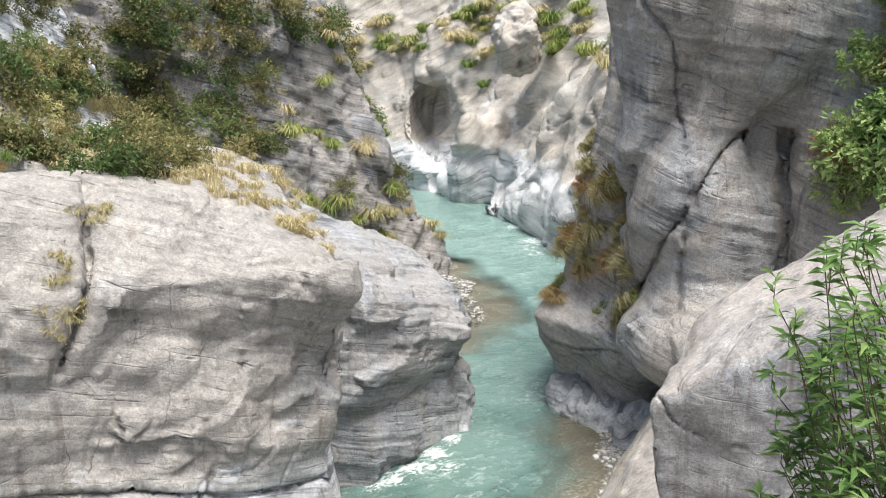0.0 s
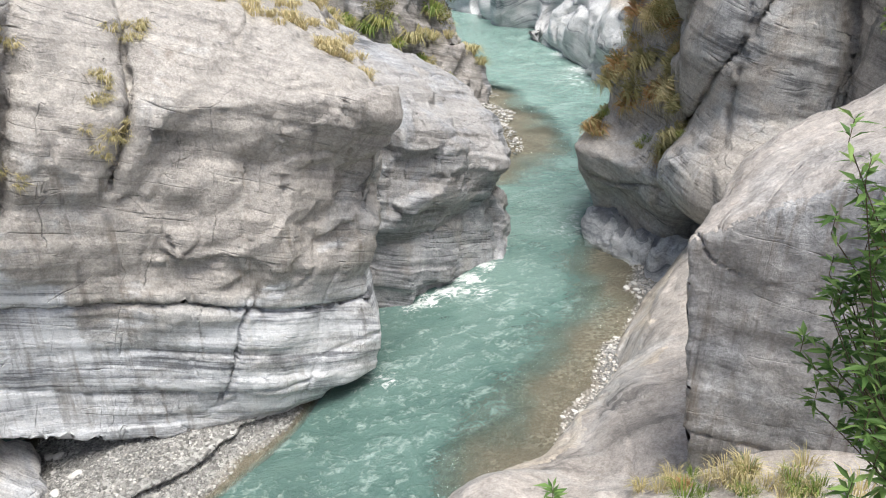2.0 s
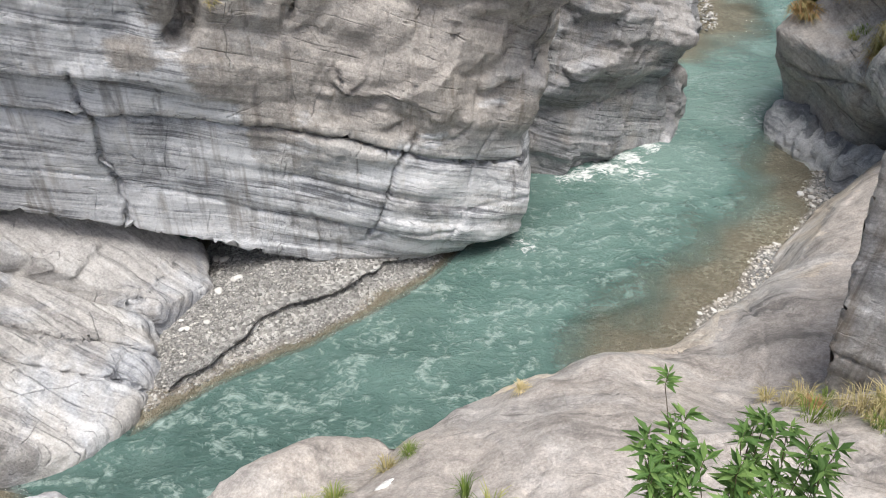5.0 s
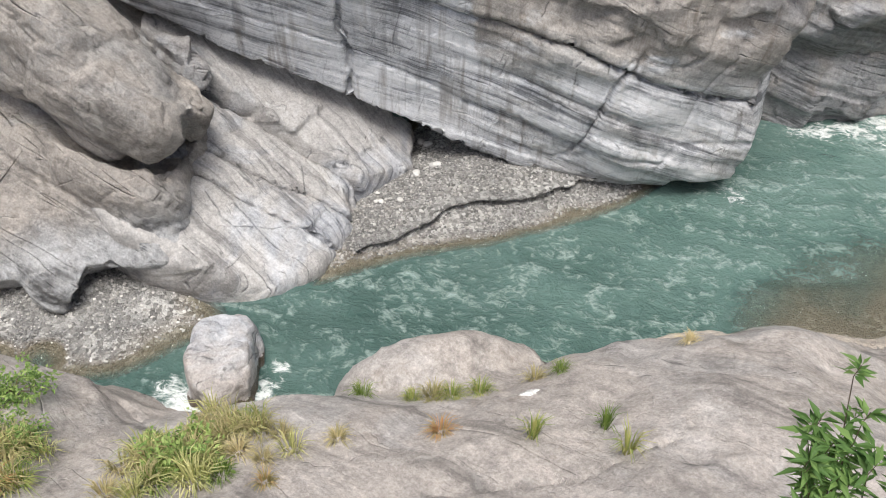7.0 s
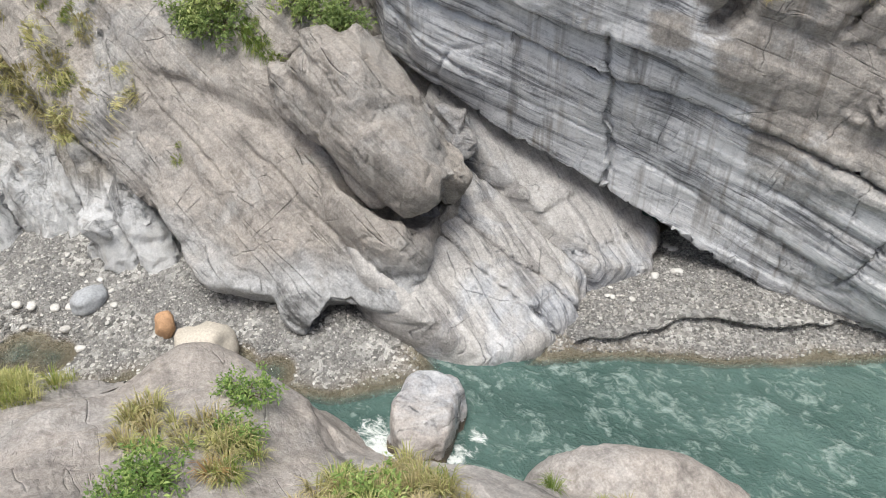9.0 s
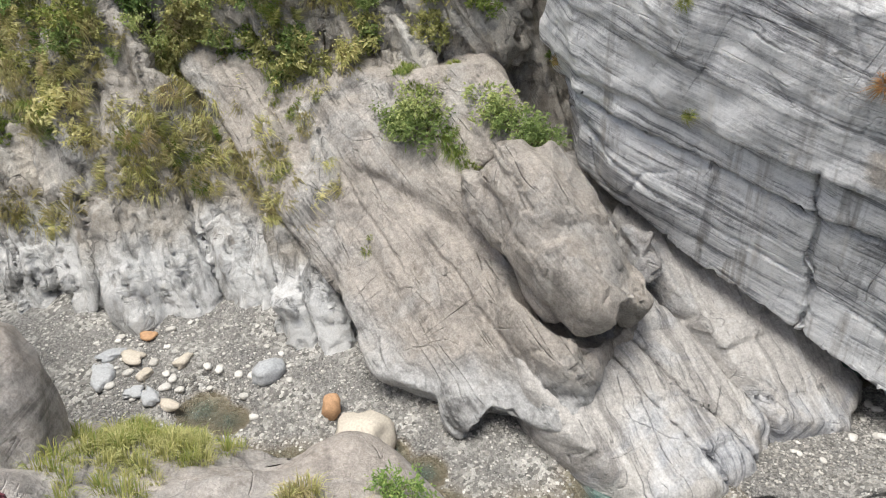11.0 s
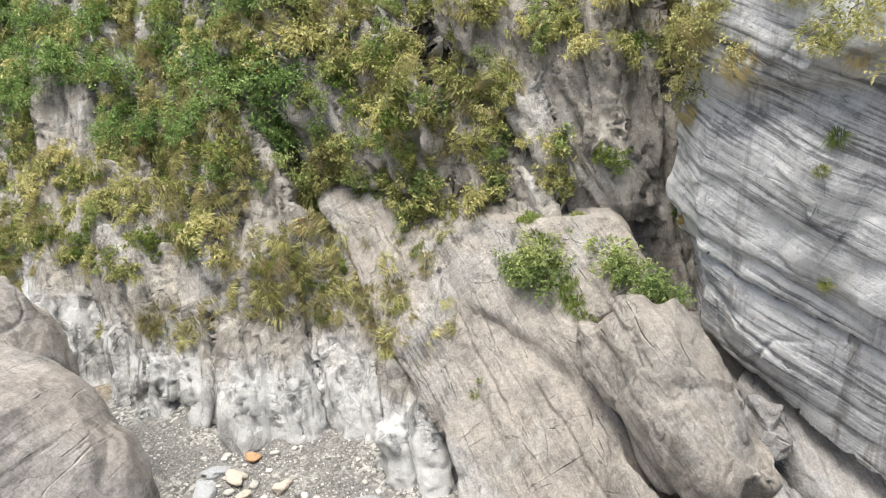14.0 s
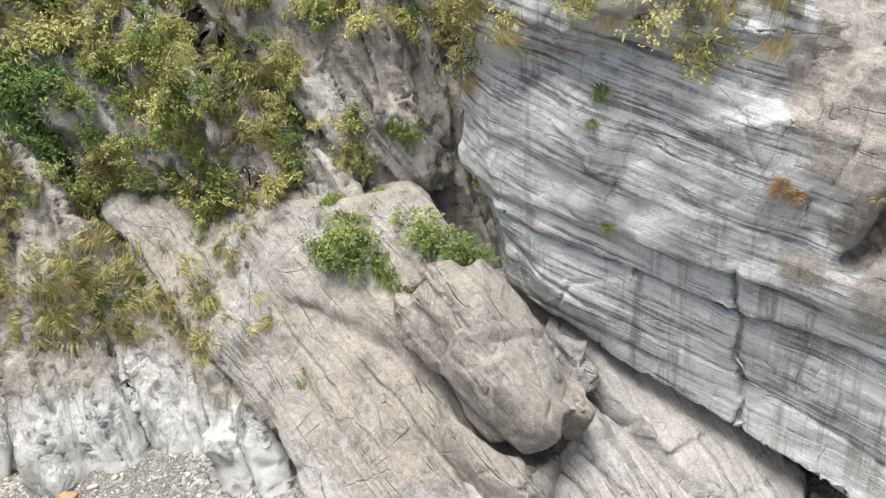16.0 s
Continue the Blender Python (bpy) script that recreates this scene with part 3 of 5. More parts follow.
def cliff_shape(p):
    """The high cliff of upright ribs."""
    z = p[:, 2]
    plan = sd_poly(p, [(-17.5, 2.4), (-19.4, 0.4), (-22.2, -1.2), (-22.8, -4.6), (-25.6, -9), (-33, -17), (-50, -34), (-80, -34), (-70, 34), (-22, 34), (-20.6, 12.5),
                       (-20.9, 9.2), (-20.2, 7.4), (-19.4, 5.4), (-19.6, 3.8)])
    f = plan + ramp(z, -1, -0.3, 0, 0, 2, 0.5, 4, 1.7, 8, 3.8, 13, 6.2, 20, 10, 30, 18) * ramp(p[:, 1], 5.5, 1, 8.5, 0.35)
    gully = plane(p, (-22.5, 6.3, 9.4), (-0.05, 0.82, 0.57))
    f = f + 1.0 * np.exp(-(gully / 0.35) ** 2) * ramp(z, 6, 0, 7, 1)
    f = f + ribs(p, 0.38, 1.25) + 0.5 * fbm(p * 0.15 + 6, 2)
    room = np.maximum(np.maximum(-plane(p, (-16.2, 3.2, 1.4), SLAB_FACE) - 0.35, slab_left(p) - 0.15), z - 8.5 - 1.3 * np.maximum(plane(p, (-16.2, 3.2, 1.4), SLAB_FACE), 0))
    return smax(f, -room, 0.4)


def ribbed_detail(p):
    q = p - np.stack([-0.5 * p[:, 2], -0.2 * p[:, 2], 0 * p[:, 2]], 1)
    return facets(q, np.array([0.55, 0.65, 0.16]), 1.1, seed=3) + facets(q, np.array([1.1, 1.4, 0.3]), 0.6) + facets(q, np.array([2.4, 2.8, 0.8]), 0.26, seed=6) + cracks(q, (0.8, 0.8, 0.05), 0.03, 0.3) + 0.04 * fbm(p * 1.2, 3) + beds(p, 0.9, 0.06, (0.2, 0.3, 0.9))


def tilted_shape(p):
    """The leaning tan slab with its overhanging foot."""
    z = p[:, 2]
    face = plane(p, (-16.2, 3.2, 1.4), SLAB_FACE) + 0.3 * fbm(p * 0.3 + 1, 2)
    inward = tuple(-c for c in SLAB_FACE)
    face = face + groove(p, (-19.28, 4.68, 5.29), (-16.03, 6.79, 4.21), inward, 0.3, 0.26, 4.0, 5.5) + groove(p, (-16.15, 7.15, 4.61), (-14.55, 6.82, 2.95), inward, 0.05, 0.25, 2.5, 4.6)
    face = face + groove(p, (-17.7, 5.1, 4.2), (-14.4, 6.3, 2.4), inward, 0.07, 0.14, 2.2, 4.4) + groove(p, (-22.0, 2.6, 6.2), (-18.4, 3.9, 3.9), inward, 0.05, 0.12, 3.6, 6.4)
    end = plane(p, (-13.2, 7.6, 2), (0.88, 0.45, 0.12))
    left = slab_left(p)
    rim = plane(p, (-16.2, 8.9, 5.9), (0.157, 0.858, 0.488))
    f = smax(smax(smax(face, end, 0.7), left, 0.35), rim, 0.6)
    f = smax(f, z - 8.3 + 0.3 * vnoise(p * 0.6), 0.5)
    foot = plane(p, (-15.6, 4.2, 0.9), (0.45, -0.42, -0.79)) + 0.3 * vnoise(p * 0.5)
    f = smax(f, foot, 0.25)
    nose = ball(turned(p, (-14.3, 7.3, 3.0), 25, 30), (0, 0, 0), (1.6, 0.9, 0.8))
    f = smin(f, nose, 0.8)
    lobe = ball(p, (-14.8, 4.8, 0.9), (1.0, 0.7, 0.85))
    f = smin(f, lobe, 0.25)
    cave = ball(p, (-13.9, 5.6, 0.3), (0.7, 0.9, 0.75))
    return smax(smax(f, -cave, 0.2), 0.09 - capstone_shape(p), 0.08)


def capstone_shape(p):
    """The rounded slab that lies on the leaning one, against the wall."""
    q = turned(p, (-15.98, 7.96, 5.32), 19, 36)
    f = 1.3 * ((np.abs(q / np.array((2.95, 1.65, 1.45))) ** 3.2).sum(1) ** (1 / 3.2) - 1)
    f = smax(f, plane(p, (-16.2, 9.15, 6.1), (0.157, 0.858, 0.488)), 0.5)
    return f + 0.12 * fbm(p * 0.5, 2)


DIP = np.array([(0.08, 0.80, 0.59), (0.826, 0.277, -0.49), (0.559, -0.529, 0.643)])


def tilted_detail(p):
    n, e, s = DIP
    q = np.stack([p @ e, p @ n, p @ s], 1)
    return beds(p, 0.9, 0.10, n) + beds(p, 0.27, 0.022, n, 2) + facets(q, np.array([0.3, 0.6, 0.5]), 0.24) + facets(q, np.array([0.7, 1.6, 1.2]), 0.07, seed=4) + cracks(q, (0.12, 0.7, 0.4), 0.012, 0.05) + 0.03 * fbm(p * 1.5, 3)


def crevices(p):
    """The open joints that part the scoured slabs, running down their dip."""
    down = (-0.3, 0.3, -0.9)
    f = groove(p, (-16.2, 10.4, 3.75), (-12.4, 12.4, 1.1), down, 0.15, 0.8, -1, 9)
    f = f + groove(p, (-14.3, 9.2, 3.1), (-11.1, 11.5, 0.5), down, 0.07, 0.25, -1, 9)
    return f + groove(p, (-14.6, 8.2, 3.1), (-11.0, 10.4, 0.5), down, 0.05, 0.2, -1, 2.4)


def low_slab_shape(p):
    z, x = p[:, 2], p[:, 0]
    plan = sd_poly(p, [(-12.2, 7.0), (-10.6, 8.4), (-10.3, 9.8), (-10.7, 11.4), (-12.0, 13.2), (-21, 12), (-21, 6), (-14, 6.2)])
    f = smax(plan + 0.1 * z + 0.2 * fbm(p * 0.5, 2), z - (0.35 + 0.58 * (-10.6 - x)) + 0.10 * fbm(p * 0.5 + 3, 2), 0.3)
    return f + crevices(p)


def upper_slab_shape(p):
    z, x = p[:, 2], p[:, 0]
    plan = sd_poly(p, [(-11.0, 14.5), (-11.9, 15.7), (-16.0, 13.6), (-18.5, 11.4), (-17.6, 9.7), (-14.7, 11.1), (-12.9, 11.9), (-11.6, 12.8)])
    return smax(plan + 0.12 * z + 0.14 * fbm(p * 0.6 + 2, 2), z - (1.2 + 0.66 * (-11.8 - x)) + 0.08 * fbm(p * 0.6 + 7, 2), 0.12)


def slab_detail(p):
    n = (0.388, -0.776, 0.499)
    q = p @ np.array([[0.88, 0, -0.47], [0, 1, 0], [0.47, 0, 0.88]])
    return facets(q, np.array([0.25, 0.55, 1.0]), 0.14) + beds(p, 0.7, 0.10, n) + beds(p, 0.2, 0.025, n, 4) + strata(p + 5, 0.16, 0.012, n) + 0.03 * fbm(p * 1.5, 3)


def rock(name, label, shape, detail, lo, hi, h, levels, material, kind="structure"):
    return tagged(solid(name, shape, detail, lo, hi, h, levels, material), label, "rock", kind=kind)


block = rock("cliff_block", "massive banded grey and tan marble block overhanging the river", block_shape, block_detail, (-27, 7.2, -1), (-1, 31, 20), 0.3, 2, m_block)
dark_block = rock("rock_outcrop", "dark grey layered marble outcrop standing in the river", dark_block_shape, dark_block_detail, (-9, 24, -1), (3.5, 39, 11), 0.3, 2, m_outcrop)
back_cliff = rock("cliff_backdrop_slope", "grassy dark rock cliff behind the marble block", back_cliff_shape, cliff_detail, (-45, 29, -1), (3.5, 82, 26), 0.8, 2, m_dark)
far = rock("far_white_rocks", "white water-worn marble rocks at the bend of the river", far_shape, far_detail, (-34, 56, -1), (30, 134, 32), 0.8, 1, m_white)
right_cliff = rock("right_cliff", "dark smooth marble cliff with an overhanging ledge", right_cliff_shape, right_detail, (3, 13, -1), (26, 50, 24), 0.5, 2, m_right)
foot_rocks = rock("foot_rocks", "white scoured marble rocks at the foot of the overhang", foot_rocks_shape, lambda p: slab_detail(p) + facets(p, 0.8, 0.5) + facets(p, 2.0, 0.12, seed=3), (5, 24, -1), (12, 36, 3), 0.2, 1, m_white)
slab_boulder = rock("slab_boulder", "huge smooth taupe boulder with a steep face painted in shade", slab_boulder_shape, smooth_detail, (3.4, 8, 3), (15, 19, 15), 0.25, 2, m_smooth)
ledge = rock("rock_bench", "smooth taupe marble bench on the near bank", ledge_shape, smooth_detail, (-18, -10, -1), (13, 29, 13), 0.48, 2, m_smooth)
round_boulder = rock("round_boulder", "large round taupe boulder resting on the bench", round_boulder_shape, smooth_detail, (-24, -17, -1), (-8, -4, 11), 0.3, 2, m_smooth)
cliff = rock("ribbed_cliff", "steep pale cliff of upright ribs overgrown with shrubs", cliff_shape, ribbed_detail, (-52, -36, -1), (-15.5, 16, 21), 0.5, 2, m_cliff)
tilted = rock("tilted_slab", "leaning tan marble slab with a hollow foot", tilted_shape, tilted_detail, (-28.5, -1.5, -1), (-11.5, 13, 10.5), 0.25, 2, m_tan)
low_slab = rock("scoured_slab", "pale water-worn marble slab dipping to the gravel", low_slab_shape, slab_detail, (-21, 5.5, -1), (-9.5, 14, 5.5), 0.2, 2, m_slab)
upper_slab = rock("scoured_slab", "pale layered marble slab under the overhang", upper_slab_shape, slab_detail, (-22, 9.2, -1), (-10.3, 17, 6.5), 0.2, 2, m_slab)
capstone = rock("capstone", "rounded tan marble slab lying against the wall", capstone_shape, lambda p: tilted_detail(p) + facets(p, 0.55, 0.26, seed=9) + beds(p, 0.5, 0.08, DIP[0], 5), (-19.7, 5.8, 2.0), (-12.2, 10.5, 8.2), 0.2, 2, m_tan)
wedged_boulder = rock("wedged_boulder", "angular grey marble boulder wedged against the wall", lambda p: ball(turned(p, (-15.75, 10.45, 4.2), 25, 30), (0, 0, 0), (1.0, 0.5, 0.55)) + 0.15 * fbm(p * 0.9, 2), lambda p: facets(p, 0.9, 0.4, seed=5) + facets(p, 2.4, 0.08), (-17.4, 9.0, 3.0), (-14.0, 11.8, 5.9), 0.14, 2, m_outcrop, kind="")
far_boulder = rock("far_boulder", "huge pale rounded boulder perched above the river bend", far_boulder_shape, cliff_detail, (6, 84, 13), (17, 96, 27), 0.4, 1, m_white, kind="")
# Streaked grey marble, darkened to paint the shade on the boulder's steep face.
m_shaded_face = marble("steep_grey_face", (0.42, 0.415, 0.415), (0.265, 0.263, 0.268), (0.13, 0.13, 0.135), (0.3, 0.28, 0.26), 0.2, (0, 0, 0), streaks=0.9, bump=0.6, joints=0.15, layers=0.2, mottle=0.75, crackle=0.2)


def second_material(ob, materials, where):
    """Faces take another of the materials, by the number that where(centre, normal) gives."""
    me = ob.data
    pn, pc = np.empty(len(me.polygons) * 3, np.float32), np.empty(len(me.polygons) * 3, np.float32)
    me.polygons.foreach_get("normal", pn)
    me.polygons.foreach_get("center", pc)
    for material in materials:
        me.materials.append(material)
    pc = pc.reshape(-1, 3).astype(float)
    me.polygons.foreach_set("material_index", where(pc, pn.reshape(-1, 3)).astype(np.int32))
    me.update()


m_shore = marble("pale_shore_marble", (0.62, 0.585, 0.55), (0.45, 0.42, 0.39), (0.22, 0.205, 0.19), (0.50, 0.43, 0.35), 0.4, (0.5, -0.5, 0.3), streaks=0.2, bump=0.7, joints=0.3, contrast=1.1, band=0.9, mottle=0.4, crackle=0.5)
second_material(ledge, [m_shore], lambda c, n: (c[:, 0] > -3.0) & (c[:, 1] > 9.5) & (c[:, 2] < 2.0 + 0.7 * fbm(c * np.array([0.5, 0.5, 0.5]), 4)))
# Faces turned to the front take the darker marble as painted shade.
second_material(slab_boulder, [m_shaded_face], lambda c, n: n @ np.array((-0.3, -0.9, -0.2)) + 0.2 * fbm(c * 1.5, 3) > 0.45)


def banded(c):
    """How far the block's faces are clean banded marble instead of weathered tan."""
    west = ramp(c[:, 2], 5, -9.5, 9, -11.8) + 1.5 * fbm(c * 0.4, 3) - c[:, 0]
    low = 4.6 + 0.9 * fbm(c * np.array([0.3, 0.3, 1.2]), 3) - c[:, 2]
    return np.maximum(np.clip(0.5 + 0.6 * west, 0, 1), np.clip(0.5 + 0.6 * low, 0, 0.6))


co = np.empty(len(block.data.vertices) * 3, np.float32)
block.data.vertices.foreach_get("co", co)
block.data.attributes.new("banded", "FLOAT", "POINT").data.foreach_set("value", banded(co.reshape(-1, 3).astype(float)).astype(np.float32))


# ---------------------------------------------------------------- river bed and water
SCARP = [(-10.2, 10.9), (-9.44, 11.9), (-9.11, 12.98), (-8.83, 14.06), (-7.74, 15.26), (-6.98, 16.42), (-6.0, 18.0), (-8, 22), (-14, 18), (-13, 11)]


def bed_height(x, y):
    """Height of the gravel: bars on both banks, deep in the channel."""
    p = np.stack([x, y, np.zeros_like(x)], 1)
    bar = sd_poly(p, [(-5.3, 17.9), (-6.1, 16.2), (-7.6, 14.0), (-9.4, 11.6), (-10.4, 9.6), (-12, 14), (-13, 20), (-4, 22)])
    upper = sd_poly(p, [(-11.4, 6.6), (-12.4, 4.3), (-14.5, 2.2), (-15.6, 0.2), (-16.6, -2.8), (-18.4, -7), (-22, -12), (-40, -12), (-30, 6), (-14, 8)])
    spit = sd_poly(p, [(8.2, 33), (7.6, 30), (7.4, 27.6), (6.8, 25.4), (5.2, 22.7), (4.1, 20.4), (3.4, 18.6), (2.2, 15.4), (3, 12), (12, 18), (13, 30)])
    far_bar = sd_poly(p, [(1.0, 62), (3.2, 53), (4.2, 46), (1.5, 42), (-4, 50)])
    z = np.full(len(x), -1.6)
    for d, k, wet, top in ((bar, 0.30, 0.9, 1.6), (upper, 0.16, 0.7, 0.9), (spit, 0.22, 0.13, 0.5), (far_bar, 0.2, 0.12, 0.8)):
        z = np.maximum(z, np.minimum(np.where(d < 0, -d * k, -d * wet), top))
    step = sd_poly(p, SCARP) + 0.10 * fbm(p * 0.9 + 11, 3)
    z = z + np.clip(-step * 7, 0, 1) * 0.14 - 0.08 * np.exp(-((step - 0.04) / 0.05) ** 2)
    z = z + 0.10 * fbm(p * 0.5 + 3, 3)
    for px, py, r in ((-18.2, -2.3, 0.9), (-17.5, -1.6, 0.7), (-14.6, 2.5, 0.75), (-13.7, 3.3, 0.7)):
        z = np.minimum(z, 0.35 * ((x - px) ** 2 + (y - py) ** 2) / r ** 2 - 0.28)
    return z


def sheet(name, x0, x1, y0, y1, step, height, material):
    xs, ys = np.arange(x0, x1 + step, step), np.arange(y0, y1 + step, step)
    X, Y = np.meshgrid(xs, ys, indexing="ij")
    v = np.stack([X.ravel(), Y.ravel(), height(X.ravel(), Y.ravel())], 1)
    i = np.arange(len(xs) * len(ys)).reshape(len(xs), len(ys))
    q = np.stack([i[:-1, :-1], i[1:, :-1], i[1:, 1:], i[:-1, 1:]], -1).reshape(-1, 4)
    return mesh_object(name, v, q, material)


def gravel_material():
    m = Nodes("river_gravel")
    v = m.add("TexVoronoi", Vector=m.co, Scale=9.0)
    w = m.add("TexVoronoi", Vector=m.co, Scale=22.0)
    col = m.curve(m.add("SeparateColor", i0=v.outputs["Color"]).outputs[0], (0.0, (0.12, 0.117, 0.11)), (0.5, (0.34, 0.33, 0.31)), (1.0, (0.68, 0.665, 0.635)))
    col2 = m.curve(m.add("SeparateColor", i0=w.outputs["Color"]).outputs[0], (0.0, (0.12, 0.118, 0.112)), (1.0, (0.36, 0.35, 0.335)))
    col = m.mix(m.curve(m.noise(0.6, 4), (0.4, 0.0), (0.6, 1.0)), col, col2)
    wet = m.math("MULTIPLY", m.math("SUBTRACT", 0.10, m.axis(2)), 7.0, True)
    col = m.mix(m.math("MULTIPLY", wet, 0.8), col, m.mix(0.6, m.mix(1.0, col, (0.62, 0.56, 0.46), "MULTIPLY"), (0.33, 0.27, 0.195)))
    h = m.math("ADD", v.outputs["Distance"], w.outputs["Distance"])
    return m.done(col, 0.75, m.bump(m.math("SUBTRACT", 1.0, h), 0.9, 0.08))


def water_material():
    m = Nodes("turquoise_water")
    depth = m.add("Attribute")
    depth.attribute_name = "depth"
    foam = m.add("Attribute")
    foam.attribute_name = "foam"
    flow = (0, 0, -1.05)
    big = m.noise(0.45, 4, (1, 0.5, 1), flow)
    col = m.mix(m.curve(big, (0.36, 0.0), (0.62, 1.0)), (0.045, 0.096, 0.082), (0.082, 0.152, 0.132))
    # Paler upstream: milky water, with the sky's reflection put into the colour.
    milky_sheen = m.math("MULTIPLY", m.math("SUBTRACT", m.axis(1), 10.0), 0.03, True)
    col = m.mix(milky_sheen, col, m.mix(m.curve(big, (0.36, 0.0), (0.62, 1.0)), (0.15, 0.255, 0.222), (0.22, 0.34, 0.30)))
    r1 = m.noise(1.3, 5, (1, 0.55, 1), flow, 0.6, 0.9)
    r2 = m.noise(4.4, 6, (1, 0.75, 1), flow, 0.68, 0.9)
    # Glints on the wavelets, painted as a pale colour where the ripple noise peaks.
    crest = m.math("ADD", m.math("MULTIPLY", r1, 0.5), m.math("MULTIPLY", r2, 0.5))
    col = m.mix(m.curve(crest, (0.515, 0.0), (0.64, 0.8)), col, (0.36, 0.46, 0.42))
    white = m.noise(3.2, 8, (1, 0.6, 1), flow, 0.75, 1.5)
    f = m.math("ADD", foam.outputs["Fac"], m.math("MULTIPLY", m.math("SUBTRACT", white, 0.5), 3.0))
    f = m.curve(f, (0.55, 0.0), (0.95, 1.0))
    col = m.mix(f, col, (0.78, 0.82, 0.80))
    nor = m.bump(m.math("ADD", r1, m.math("MULTIPLY", r2, 0.6)), 0.8, 0.35)
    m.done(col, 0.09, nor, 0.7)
    clear = m.add("BsdfTransparent")
    clear.inputs[0].default_value = (0.90, 0.90, 0.86, 1)
    mixer = m.t.nodes.new("ShaderNodeMixShader")
    out = m.t.nodes["Material Output"]
    d = m.math("ADD", depth.outputs["Fac"], m.math("MULTIPLY", m.math("SUBTRACT", big, 0.5), 0.2))
    op = m.math("MAXIMUM", m.curve(d, (0.0, 0.03), (0.16, 0.13), (0.42, 1.0)), f)
    m.put(mixer.inputs[0], op)
    m.t.links.new(clear.outputs[0], mixer.inputs[1])
    m.t.links.new(m.b.outputs[0], mixer.inputs[2])
    m.t.links.new(mixer.outputs[0], out.inputs["Surface"])
    return m.mat


m_gravel, m_water = gravel_material(), water_material()
ground = tagged(sheet("ground", -70, 40, -30, 150, 1.0, lambda x, y: bed_height(x, y) - 0.25, m_gravel), "coarse gravel bed under the river", "ground", kind="structure")
gravel = tagged(sheet("gravel_bar", -27, 12, -10, 34, 0.16, bed_height, m_gravel), "grey pebble gravel bars beside the river", "gravel", kind="structure")


def cut_bank(line, width=0.5):
    """The overhanging lip of the cut gravel bank: a strip with a ragged edge and a thin front."""
    pts = np.array(line, float)
    n = 220
    u = np.linspace(0, len(pts) - 1, n)
    c = np.stack([np.interp(u, np.arange(len(pts)), pts[:, k]) for k in (0, 1)], 1)
    t = unit2(np.gradient(c, axis=0))
    out = np.stack([t[:, 1], -t[:, 0]], 1)
    q = np.concatenate([c, np.zeros((n, 1))], 1)
    c = c - out * (0.10 * fbm(q * 0.9 + 11, 3))[:, None]
    reach = 0.06 + 0.08 * fbm(q * 2.5, 3)
    thin = np.clip(np.minimum(u, len(pts) - 1 - u) * 1.5, 0.05, 1)
    rows = []
    for off, lift in ((-width, -0.03), (-0.15, 0.05), (reach, 0.04), (reach, -0.03), (-0.15, -0.10)):
        e = c + out * np.broadcast_to(off, n)[:, None]
        base = c - out * 0.3
        rows.append(np.concatenate([e, (bed_height(base[:, 0], base[:, 1]) + lift * thin)[:, None]], 1))
    v = np.stack(rows, 1).reshape(-1, 3)
    i = np.arange(n - 1)[:, None] * 5
    f = np.concatenate([i + (k, k + 1, k + 6, k + 5) for k in range(4)])[:, ::-1]
    return mesh_object("gravel_lip", v, f, m_gravel)


def unit2(v):
    return v / np.linalg.norm(v, axis=1, keepdims=True)


tagged(cut_bank(SCARP[:7]), "undercut edge of the cut gravel bank", "gravel", kind="structure")
FOAM = [((-2.0, 25.5), 0.6, 0.9), ((-1.3, 25.9), 0.7, 1.0), ((-0.5, 26.8), 0.7, 1.1), ((0.4, 27.9), 0.7, 1.1), ((1.1, 29.2), 0.6, 1.0), ((1.7, 31), 0.6, 0.9), ((0.7, 26.8), 0.9, 0.7), ((-2.5, 20.4), 0.6, 0.8), ((5.6, 33.5), 2.2, 0.5), ((10.2, 66), 4.5, 0.6), ((-9.9, 4.5), 0.8, 1.2), ((-9.3, 4.9), 0.5, 1.0), ((-8.9, 5.3), 0.35, 1.2), ((-8.75, 5.8), 0.3, 1.2), ((-8.8, 6.3), 0.3, 1.1), ((-9.0, 6.8), 0.3, 1.0), ((-10.5, 4.6), 0.6, 0.9), ((-9.6, 3.6), 0.9, 0.6), ((11.0, 70), 2.5, 0.9), ((10.4, 77), 2.5, 0.9)]


def water_height(x, y):
    p = np.stack([x, y, np.zeros_like(x)], 1)
    return 0.03 * fbm(p * 0.9, 3) + 0.02 * fbm(p * 3.1, 2)


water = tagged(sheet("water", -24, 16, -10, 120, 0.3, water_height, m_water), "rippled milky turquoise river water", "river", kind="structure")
co = np.empty(len(water.data.vertices) * 3, np.float32)
water.data.vertices.foreach_get("co", co)
co = co.reshape(-1, 3)
dep = -bed_height(co[:, 0].astype(float), co[:, 1].astype(float))
fo = np.zeros(len(co))
for (fx, fy), r, k in FOAM:
    fo = np.maximum(fo, k * np.exp(-((co[:, 0] - fx) ** 2 + (co[:, 1] - fy) ** 2) / r ** 2))
for key, val in (("depth", dep), ("foam", fo)):
    water.data.attributes.new(key, "FLOAT", "POINT").data.foreach_set("value", val.astype(np.float32))


m_boulder = marble("pale_banded_boulder", (0.66, 0.665, 0.68), (0.47, 0.475, 0.50), (0.2, 0.205, 0.225), (0.45, 0.36, 0.27), 0.05, (0.5, 0.3, 0.4), streaks=0.0, contrast=1.2, joints=0.6, band=1.6, mottle=0.4, crackle=0.7)


